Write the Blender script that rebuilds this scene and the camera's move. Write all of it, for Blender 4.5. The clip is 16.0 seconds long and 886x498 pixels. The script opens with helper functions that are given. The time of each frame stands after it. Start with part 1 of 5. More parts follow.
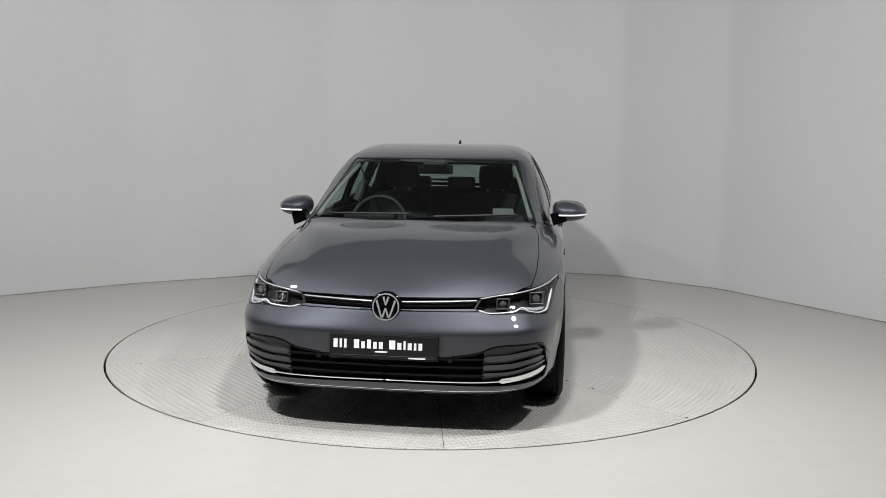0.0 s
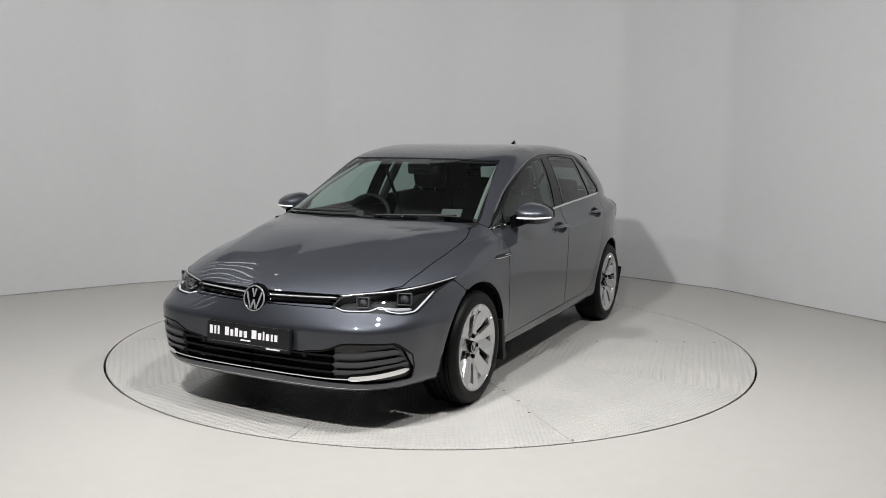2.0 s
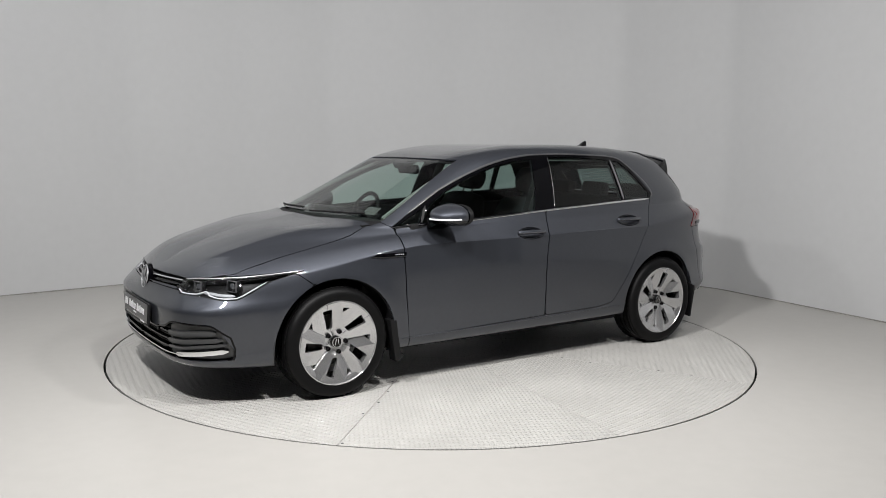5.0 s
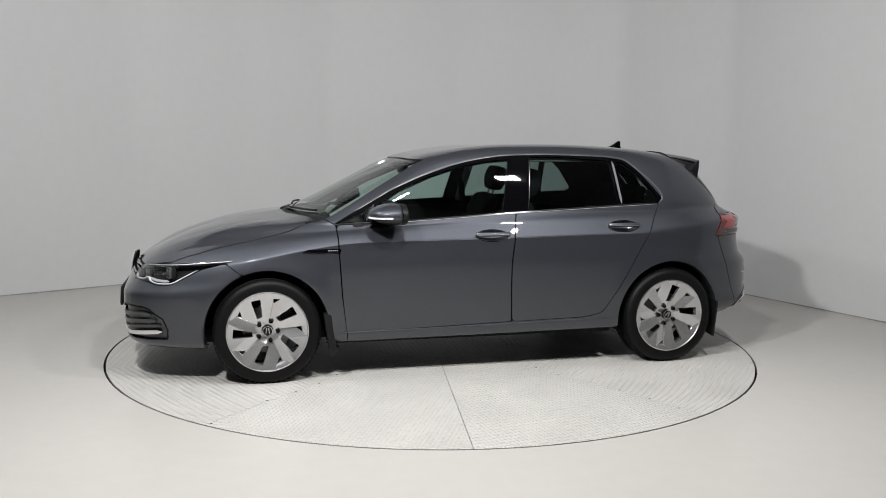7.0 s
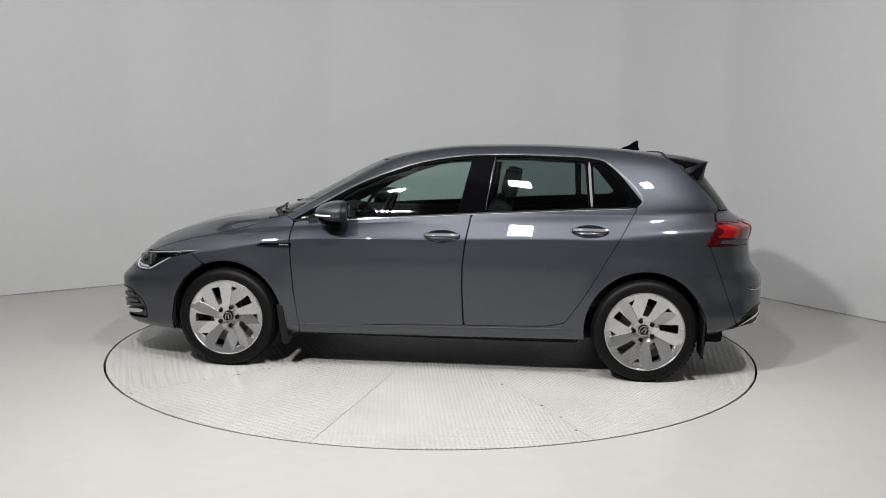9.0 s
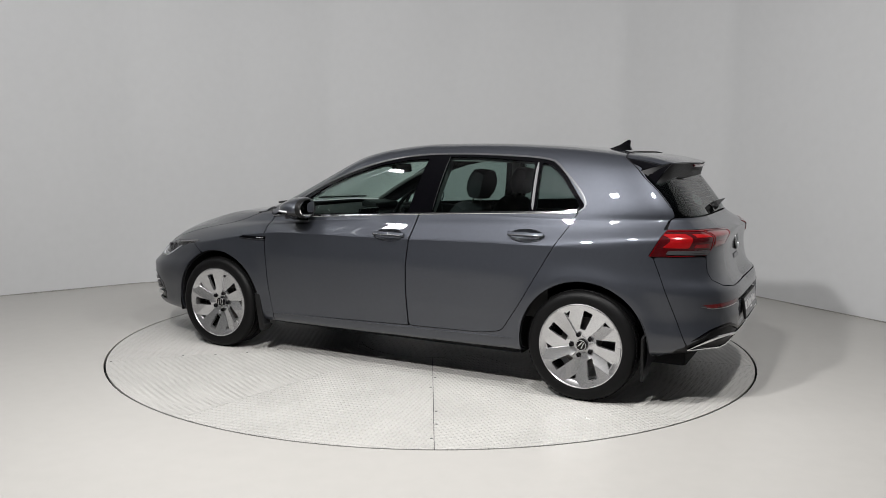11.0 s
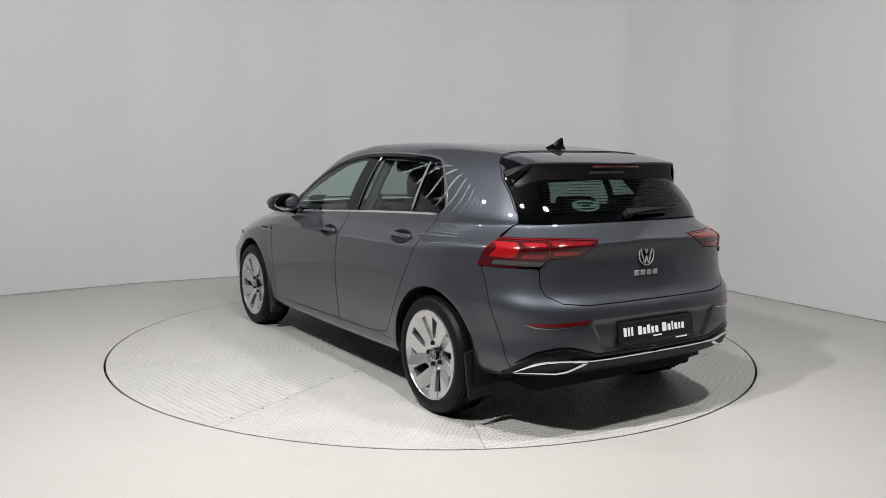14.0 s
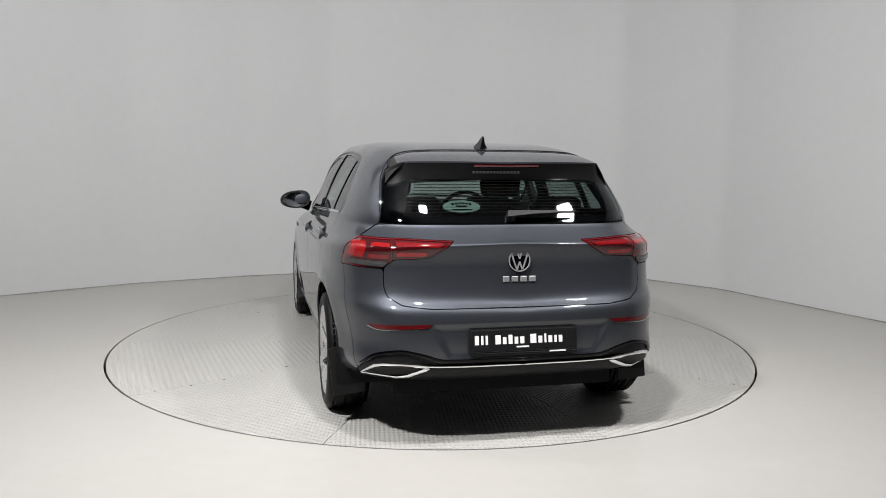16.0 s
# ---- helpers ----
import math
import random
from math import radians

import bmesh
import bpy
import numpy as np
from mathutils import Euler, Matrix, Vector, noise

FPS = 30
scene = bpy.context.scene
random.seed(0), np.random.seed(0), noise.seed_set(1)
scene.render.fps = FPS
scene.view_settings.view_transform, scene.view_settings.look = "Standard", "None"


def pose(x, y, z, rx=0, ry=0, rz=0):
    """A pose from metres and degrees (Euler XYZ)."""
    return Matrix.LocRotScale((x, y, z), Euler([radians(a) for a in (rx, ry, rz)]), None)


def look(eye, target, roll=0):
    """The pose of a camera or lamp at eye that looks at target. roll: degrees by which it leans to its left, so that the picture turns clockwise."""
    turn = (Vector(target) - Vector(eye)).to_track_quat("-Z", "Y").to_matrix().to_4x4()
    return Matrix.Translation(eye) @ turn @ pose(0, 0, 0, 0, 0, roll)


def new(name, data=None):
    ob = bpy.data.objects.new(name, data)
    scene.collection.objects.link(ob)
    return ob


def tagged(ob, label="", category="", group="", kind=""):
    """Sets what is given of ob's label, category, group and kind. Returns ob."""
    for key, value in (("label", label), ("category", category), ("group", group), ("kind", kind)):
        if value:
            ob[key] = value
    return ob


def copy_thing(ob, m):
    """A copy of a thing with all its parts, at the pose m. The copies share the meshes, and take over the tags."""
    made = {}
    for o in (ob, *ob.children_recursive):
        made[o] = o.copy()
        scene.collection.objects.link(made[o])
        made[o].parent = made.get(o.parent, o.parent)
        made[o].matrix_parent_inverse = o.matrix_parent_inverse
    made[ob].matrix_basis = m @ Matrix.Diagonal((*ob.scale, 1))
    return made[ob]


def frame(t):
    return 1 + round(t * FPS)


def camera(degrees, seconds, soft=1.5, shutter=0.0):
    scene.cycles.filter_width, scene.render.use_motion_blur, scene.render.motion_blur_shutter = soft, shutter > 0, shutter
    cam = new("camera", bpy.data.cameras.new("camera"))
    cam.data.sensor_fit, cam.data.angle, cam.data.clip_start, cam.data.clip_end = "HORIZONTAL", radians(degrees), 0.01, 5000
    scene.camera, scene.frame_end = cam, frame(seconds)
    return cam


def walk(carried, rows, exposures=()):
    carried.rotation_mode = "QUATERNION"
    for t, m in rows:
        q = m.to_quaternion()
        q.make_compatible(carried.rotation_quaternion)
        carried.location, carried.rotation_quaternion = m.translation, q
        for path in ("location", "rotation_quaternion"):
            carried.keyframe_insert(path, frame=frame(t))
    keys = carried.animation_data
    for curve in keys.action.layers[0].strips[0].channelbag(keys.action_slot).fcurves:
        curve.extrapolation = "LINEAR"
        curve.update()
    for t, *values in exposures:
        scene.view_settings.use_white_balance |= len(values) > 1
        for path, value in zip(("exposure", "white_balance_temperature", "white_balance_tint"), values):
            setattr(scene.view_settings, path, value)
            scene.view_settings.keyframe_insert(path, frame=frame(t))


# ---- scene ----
cam = camera(56.04, 16.0, soft=0.8)
EYE = (0.0, -6.031, 1.4236)
PAN, TILT, ROLL = 0.6816, -7.0424, 0.7039
aim = Matrix.Translation(EYE) @ pose(0, 0, 0, 0, 0, -PAN) @ pose(0, 0, 0, 90 + TILT, 0, 0) @ pose(0, 0, 0, 0, 0, ROLL)
walk(cam, [(0.0, aim), (16.0, aim)], exposures=[(0.0, 0.0), (12.8, 0.0), (14.0, 0.09), (16.0, 0.09)])

# ---- light ----
world = bpy.data.worlds.new("world")
world.use_nodes = True
world.node_tree.nodes["Background"].inputs[0].default_value = (0.9, 0.95, 1.0, 1)
world.node_tree.nodes["Background"].inputs[1].default_value = 0.05
scene.world = world


def area_lamp(name, eye, target, size_x, size_y, watts, color=(1.0, 0.985, 0.975)):
    data = bpy.data.lights.new(name, "AREA")
    data.shape, data.size, data.size_y, data.energy, data.color = "RECTANGLE", size_x, size_y, watts, color
    ob = new(name, data)
    ob.matrix_world = look(eye, target)
    return ob


# flood lights in an arc round the turntable, between it and the camera
LAMPS = [((0.20, -2.9, 3.5), (0.1, -0.3, 0.3), 92), ((1.95, -2.5, 3.5), (0.3, -0.2, 0.3), 84), ((-1.5, -3.8, 3.5), (0.4, 0.6, 0.6), 202), ((-2.65, -1.5, 3.5), (-0.2, 0.2, 0.3), 33)]
for eye, target, watts in LAMPS:
    area_lamp("flood_light", eye, target, 0.23, 0.16, watts)

# ---- materials ----


def material(name, color, rough=0.5, metal=0.0, coat=0.0, vary=0.12, scale=8.0, bump=0.0, bump_scale=200.0, spec=0.5, rough_vary=0.0):
    m = bpy.data.materials.new(name)
    m.use_nodes = True
    nt = m.node_tree
    b = nt.nodes["Principled BSDF"]
    b.inputs["Roughness"].default_value, b.inputs["Metallic"].default_value = rough, metal
    b.inputs["Coat Weight"].default_value, b.inputs["Coat Roughness"].default_value = coat, 0.015
    b.inputs["Specular IOR Level"].default_value = spec
    co = nt.nodes.new("ShaderNodeTexCoord")
    if vary > 0:
        n1, n2 = nt.nodes.new("ShaderNodeTexNoise"), nt.nodes.new("ShaderNodeTexNoise")
        n1.inputs["Scale"].default_value, n1.inputs["Detail"].default_value = scale, 6
        n2.inputs["Scale"].default_value, n2.inputs["Detail"].default_value = scale * 14, 3
        for n in (n1, n2):
            nt.links.new(co.outputs["Object"], n.inputs["Vector"])
        add = nt.nodes.new("ShaderNodeMath")
        add.operation = "ADD"
        nt.links.new(n1.outputs["Fac"], add.inputs[0])
        nt.links.new(n2.outputs["Fac"], add.inputs[1])
        ramp = nt.nodes.new("ShaderNodeMapRange")
        ramp.inputs["From Min"].default_value, ramp.inputs["From Max"].default_value = 0.6, 1.4
        ramp.inputs["To Min"].default_value, ramp.inputs["To Max"].default_value = 1 - vary, 1 + vary
        nt.links.new(add.outputs[0], ramp.inputs["Value"])
        mix = nt.nodes.new("ShaderNodeVectorMath")
        mix.operation = "SCALE"
        mix.inputs[0].default_value = color
        nt.links.new(ramp.outputs[0], mix.inputs["Scale"])
        nt.links.new(mix.outputs[0], b.inputs["Base Color"])
        if rough_vary:
            r2 = nt.nodes.new("ShaderNodeMapRange")
            r2.inputs["From Min"].default_value, r2.inputs["From Max"].default_value = 0.6, 1.4
            r2.inputs["To Min"].default_value, r2.inputs["To Max"].default_value = rough - rough_vary, rough + rough_vary
            nt.links.new(add.outputs[0], r2.inputs["Value"])
            nt.links.new(r2.outputs[0], b.inputs["Roughness"])
    else:
        b.inputs["Base Color"].default_value = (*color, 1)
    if bump:
        n3, bp = nt.nodes.new("ShaderNodeTexNoise"), nt.nodes.new("ShaderNodeBump")
        n3.inputs["Scale"].default_value, n3.inputs["Detail"].default_value = bump_scale, 4
        bp.inputs["Strength"].default_value, bp.inputs["Distance"].default_value = bump, 0.002
        nt.links.new(co.outputs["Object"], n3.inputs["Vector"])
        nt.links.new(n3.outputs["Fac"], bp.inputs["Height"])
        nt.links.new(bp.outputs[0], b.inputs["Normal"])
    return m


def sheet_glass(name, tint, ior=1.5):
    """A thin pane: clear or tinted, with a real pane's gloss."""
    m = bpy.data.materials.new(name)
    m.use_nodes = True
    nt = m.node_tree
    nt.nodes.remove(nt.nodes["Principled BSDF"])
    tr, gl, lw, mx = (nt.nodes.new(k) for k in ("ShaderNodeBsdfTransparent", "ShaderNodeBsdfGlossy", "ShaderNodeLayerWeight", "ShaderNodeMixShader"))
    pw, ma = nt.nodes.new("ShaderNodeMath"), nt.nodes.new("ShaderNodeMath")
    tr.inputs["Color"].default_value, gl.inputs["Roughness"].default_value = (*tint, 1), 0.015
    lw.inputs["Blend"].default_value = 0.5
    pw.operation, ma.operation = "POWER", "MULTIPLY_ADD"
    base = ((ior - 1) / (ior + 1)) ** 2 * 1.6
    pw.inputs[1].default_value, ma.inputs[1].default_value, ma.inputs[2].default_value = 5.0, 1 - base, base
    nt.links.new(lw.outputs["Facing"], pw.inputs[0])
    nt.links.new(pw.outputs[0], ma.inputs[0])
    nt.links.new(ma.outputs[0], mx.inputs[0])
    nt.links.new(tr.outputs[0], mx.inputs[1])
    nt.links.new(gl.outputs[0], mx.inputs[2])
    nt.links.new(mx.outputs[0], nt.nodes["Material Output"].inputs["Surface"])
    return m


def car_paint():
    m = material("grey_metallic_paint", (0.043, 0.047, 0.0575), 0.48, 0.72, 1.0, 0.05, 3.0)
    nt = m.node_tree
    # metal flakes
    b, co = nt.nodes["Principled BSDF"], nt.nodes.new("ShaderNodeTexCoord")
    vo, bp = nt.nodes.new("ShaderNodeTexVoronoi"), nt.nodes.new("ShaderNodeBump")
    vo.inputs["Scale"].default_value = 1400
    bp.inputs["Strength"].default_value, bp.inputs["Distance"].default_value = 0.06, 0.001
    nt.links.new(co.outputs["Object"], vo.inputs["Vector"])
    nt.links.new(vo.outputs["Color"], bp.inputs["Height"])
    nt.links.new(bp.outputs[0], b.inputs["Normal"])
    return m


def tread_plate():
    """Painted steel tread plate: small raised lozenges, scuffed."""
    m = material("painted_tread_plate", (0.43, 0.422, 0.403), 0.42, 0.0, 0.0, 0.10, 2.2, spec=0.45, rough_vary=0.12)
    nt = m.node_tree
    b, co = nt.nodes["Principled BSDF"], nt.nodes.new("ShaderNodeTexCoord")
    mp, vo, rg, bp = (nt.nodes.new(k) for k in ("ShaderNodeMapping", "ShaderNodeTexVoronoi", "ShaderNodeMapRange", "ShaderNodeBump"))
    mp.inputs["Scale"].default_value = (26, 42, 1)
    vo.inputs["Scale"].default_value, vo.inputs["Randomness"].default_value = 1.0, 0.0
    vo.voronoi_dimensions = "2D"
    rg.inputs["From Min"].default_value, rg.inputs["From Max"].default_value = 0.2, 0.38
    rg.inputs["To Min"].default_value, rg.inputs["To Max"].default_value = 1.0, 0.0
    bp.inputs["Strength"].default_value, bp.inputs["Distance"].default_value = 1.0, 0.004
    nt.links.new(co.outputs["Object"], mp.inputs["Vector"])
    nt.links.new(mp.outputs[0], vo.inputs["Vector"])
    nt.links.new(vo.outputs["Distance"], rg.inputs["Value"])
    nt.links.new(rg.outputs[0], bp.inputs["Height"])
    nt.links.new(bp.outputs[0], b.inputs["Normal"])
    return m


PAINT = car_paint()
GLOSS_BLACK = material("gloss_black", (0.0015, 0.0015, 0.002), 0.03, 0, 0.0, 0.0, spec=0.2)
DIVIDER_GREY = material("matt_grey_trim", (0.11, 0.11, 0.115), 0.6, 0, 0, 0.05, 30, spec=0.2)
BLACK_PLASTIC = material("black_plastic", (0.006, 0.006, 0.0064), 0.5, 0, 0, 0.15, 20, 0.15, 600, 0.22)
DARK_TRIM = material("dark_lining", (0.008, 0.008, 0.009), 0.8, 0, 0, 0.2, 12, spec=0.12)
SATIN_BLACK = material("satin_black", (0.008, 0.008, 0.009), 0.25, 0, 0, 0.1, 20, spec=0.4)
EMBLEM = material("satin_chrome", (0.42, 0.43, 0.44), 0.22, 0.6, 0, 0.04, 40)
GUIDE = material("light_guide", (0.42, 0.43, 0.45), 0.2, 0.2, 0.6, 0.05, 40)
CHROME = material("chrome", (0.78, 0.79, 0.80), 0.08, 1.0, 0, 0.04, 30)
SILVER = material("silver_alloy", (0.56, 0.56, 0.565), 0.27, 0.88, 0.3, 0.05, 12)
RUBBER = material("tyre_rubber", (0.0032, 0.0032, 0.0034), 0.5, 0, 0, 0.2, 14, 0.2, 300, 0.14)
STEEL = material("brake_steel", (0.20, 0.19, 0.18), 0.45, 0.9, 0, 0.2, 20)
RED_LENS = material("red_lens", (0.125, 0.003, 0.005), 0.08, 0, 1.0, 0.12, 25)
BRIGHT_RED = material("bright_red_lens", (0.20, 0.004, 0.005), 0.10, 0, 1.0, 0.12, 25)
DARK_RED = material("dark_red_lens", (0.035, 0.002, 0.003), 0.08, 0, 1.0, 0.1, 25)
MID_RED = material("reflector_red", (0.075, 0.003, 0.004), 0.1, 0, 0.6, 0.1, 25)
SOFT_TRIM = material("grey_pillar_trim", (0.13, 0.13, 0.125), 0.8, 0, 0, 0.06, 30)
GREY_LENS = material("smoked_lens", (0.09, 0.085, 0.085), 0.1, 0, 1.0, 0.1, 25)
WHITE_LENS = material("white_light_guide", (0.75, 0.76, 0.78), 0.2, 0, 0.6, 0.03, 30)
RUNNING = material("running_light_guide", (0.58, 0.59, 0.61), 0.2, 0, 0.6, 0.03, 30)
VENT_GREY = material("dark_grey_plastic", (0.035, 0.036, 0.038), 0.3, 0, 0.2, 0.1, 25)
TRIM_GREY = material("satin_grey_trim", (0.09, 0.09, 0.095), 0.3, 0.5, 0, 0.05, 30)
CLOTH = material("dark_seat_cloth", (0.020, 0.020, 0.022), 0.9, 0, 0, 0.25, 40, 0.4, 500)
LINING = material("pale_headlining", (0.28, 0.28, 0.27), 0.9, 0, 0, 0.06, 20)
PLATE_BLACK = material("number_plate_black", (0.010, 0.010, 0.011), 0.22, 0, 0.5, 0.1, 20)
PLATE_WHITE = material("plate_lettering_white", (0.72, 0.72, 0.73), 0.4, 0, 0, 0.04, 60)
LABEL_GREEN = material("pale_green_sticker", (0.20, 0.26, 0.24), 0.5, 0, 0, 0.05, 40)
LENS_GLASS = material("projector_glass", (0.06, 0.063, 0.068), 0.05, 0, 1.0, 0.0)
CLEAR = sheet_glass("clear_lens", (0.93, 0.94, 0.95), 1.45)
SCREEN = sheet_glass("windscreen_glass", (0.72, 0.82, 0.78))
TINTED = sheet_glass("tinted_glass", (0.62, 0.74, 0.70))
PRIVACY = sheet_glass("dark_tinted_glass", (0.42, 0.50, 0.48))
MIRROR = material("mirror_glass", (0.85, 0.87, 0.88), 0.02, 1.0, 0, 0.0)
WALL_PAINT = material("white_wall_paint", (0.47, 0.475, 0.48), 0.6, 0, 0, 0.025, 0.9, 0.12, 60, 0.3)
DIM_WALL = material("grey_wall_paint", (0.20, 0.20, 0.21), 0.7, 0, 0, 0.05, 1.0)
TUBE = bpy.data.materials.new("strip_light_tube")
TUBE.use_nodes = True
TUBE.node_tree.nodes["Principled BSDF"].inputs["Emission Color"].default_value = (0.93, 0.97, 1.0, 1)
TUBE.node_tree.nodes["Principled BSDF"].inputs["Emission Strength"].default_value = 4.0
FLOOR_PAINT = material("pale_floor_paint", (0.400, 0.390, 0.370), 0.32, 0, 0, 0.035, 0.7, 0.03, 90, 0.38)
CEILING_PAINT = material("ceiling_paint", (0.14, 0.14, 0.15), 0.7, 0, 0, 0.05, 1.0)
JOINT_GREY = material("joint_sealant", (0.24, 0.235, 0.22), 0.8, 0, 0, 0.5, 3.0)
TREAD = tread_plate()
PIT = material("dark_steel_pit", (0.03, 0.03, 0.03), 0.7, 0.3, 0, 0.2, 8)


# ---- builders ----


def part(name, bm, mat, parent, label="", smooth=True):
    """Link a bmesh as one mesh object under a thing or a part."""
    me = bpy.data.meshes.new(name)
    bmesh.ops.recalc_face_normals(bm, faces=bm.faces)
    for f in bm.faces:
        f.smooth = smooth
    bm.to_mesh(me)
    bm.free()
    if smooth:
        me.set_sharp_from_angle(angle=radians(35))
    me.materials.append(mat)
    ob = new(name, me)
    ob.parent = parent
    if label:
        tagged(ob, label)
    return ob


def bevel(bm, width, segments=2, angle=30):
    edges = [e for e in bm.edges if len(e.link_faces) == 2 and e.calc_face_angle(0) > radians(angle)]
    bmesh.ops.bevel(bm, geom=edges, offset=width, segments=segments, affect="EDGES", profile=0.6, clamp_overlap=True)
    return bm


def box(bm, size, m=None, round_off=0.0, segments=2):
    b2 = bmesh.new()
    bmesh.ops.create_cube(b2, size=1.0, matrix=Matrix.Diagonal((*size, 1)))
    if round_off:
        bevel(b2, round_off, segments)
    return merge(bm, b2, m)


def merge(bm, other, m=None):
    if m is not None:
        bmesh.ops.transform(other, matrix=m, verts=other.verts)
    tmp = bpy.data.meshes.new("tmp")
    other.to_mesh(tmp)
    other.free()
    bm.from_mesh(tmp)
    bpy.data.meshes.remove(tmp)
    return bm


def lathe(profile, steps=72, closed=False):
    """Turn (radius, height) points about y."""
    bm = bmesh.new()
    rings = []
    for k in range(steps):
        a = 2 * math.pi * k / steps
        rings.append([bm.verts.new((r * math.cos(a), h, r * math.sin(a))) for r, h in profile])
    for k in range(steps):
        a, b = rings[k], rings[(k + 1) % steps]
        n = len(profile)
        for i in range(n if closed else n - 1):
            j = (i + 1) % n
            bm.faces.new((a[i], a[j], b[j], b[i]))
    return bm


def prism(points, depth, m=None, taper=1.0):
    """A flat outline in x, z thickened along y from 0 to depth."""
    bm = bmesh.new()
    cx, cz = sum(p[0] for p in points) / len(points), sum(p[1] for p in points) / len(points)
    lo = [bm.verts.new((x, 0, z)) for x, z in points]
    hi = [bm.verts.new((cx + (x - cx) * taper, depth, cz + (z - cz) * taper)) for x, z in points]
    bm.faces.new(lo)
    bm.faces.new(hi[::-1])
    for i in range(len(points)):
        j = (i + 1) % len(points)
        bm.faces.new((lo[i], hi[i], hi[j], lo[j]))
    if m is not None:
        bmesh.ops.transform(bm, matrix=m, verts=bm.verts)
    return bm


def tube(path, radius, sides=8, m=None, closed=False):
    """A round rod along points."""
    bm = bmesh.new()
    pts = [Vector(p) for p in path]
    n = len(pts)
    rings = []
    for i, p in enumerate(pts):
        a, b = (pts[(i - 1) % n], pts[(i + 1) % n]) if closed else (pts[max(i - 1, 0)], pts[min(i + 1, n - 1)])
        q = (b - a).to_track_quat("Z", "Y")
        rings.append([bm.verts.new(p + q @ Vector((radius * math.cos(2 * math.pi * k / sides), radius * math.sin(2 * math.pi * k / sides), 0))) for k in range(sides)])
    for i in range(n if closed else n - 1):
        a, b = rings[i], rings[(i + 1) % n]
        for k in range(sides):
            bm.faces.new((a[k], a[(k + 1) % sides], b[(k + 1) % sides], b[k]))
    if not closed:
        bm.faces.new(rings[0][::-1])
        bm.faces.new(rings[-1])
    if m is not None:
        bmesh.ops.transform(bm, matrix=m, verts=bm.verts)
    return bm

# ---- the car's outer skin: horizontal sections lofted from sill to roof ----
X0, NPHI, NV = -0.1, 361, 220
STATIONS = np.radians([0, 45, 66, 90, 114, 135, 180])


def pchip(xs, ys, xq):
    """Smooth interpolation without overshoot; ys may carry more axes."""
    xs, ys, xq = np.asarray(xs, float), np.asarray(ys, float), np.asarray(xq, float)
    h = np.diff(xs)
    hs = h.reshape((-1,) + (1,) * (ys.ndim - 1))
    d = np.diff(ys, axis=0) / hs
    m = np.zeros_like(ys)
    m[0], m[-1] = d[0], d[-1]
    w1, w2 = 2 * hs[1:] + hs[:-1], hs[1:] + 2 * hs[:-1]
    a, b = d[:-1], d[1:]
    good = a * b > 0
    m[1:-1] = np.where(good, (w1 + w2) / (w1 / np.where(good, a, 1) + w2 / np.where(good, b, 1)), 0)
    i = np.clip(np.searchsorted(xs, xq) - 1, 0, len(xs) - 2)
    t = ((xq - xs[i]) / h[i]).reshape((-1,) + (1,) * (ys.ndim - 1))
    hh = hs[i]
    return (ys[i] * (1 + 2 * t) * (1 - t) ** 2 + m[i] * hh * t * (1 - t) ** 2
            + ys[i + 1] * t * t * (3 - 2 * t) + m[i + 1] * hh * t * t * (t - 1))


def spread(path, n):
    """Even points along a polyline, rounded a little."""
    pts = np.array(path, float)
    d = np.concatenate([[0], np.cumsum(np.linalg.norm(np.diff(pts, axis=0), axis=1))])
    return pchip(d, pts, np.linspace(0, d[-1], n))


ROOF_X = [-1.95, -1.70, -1.444, -1.028, -0.618, -0.212, 0.109, 0.30, 0.44]
ROOF_Z = [1.326, 1.366, 1.398, 1.434, 1.446, 1.438, 1.405, 1.370, 1.333]

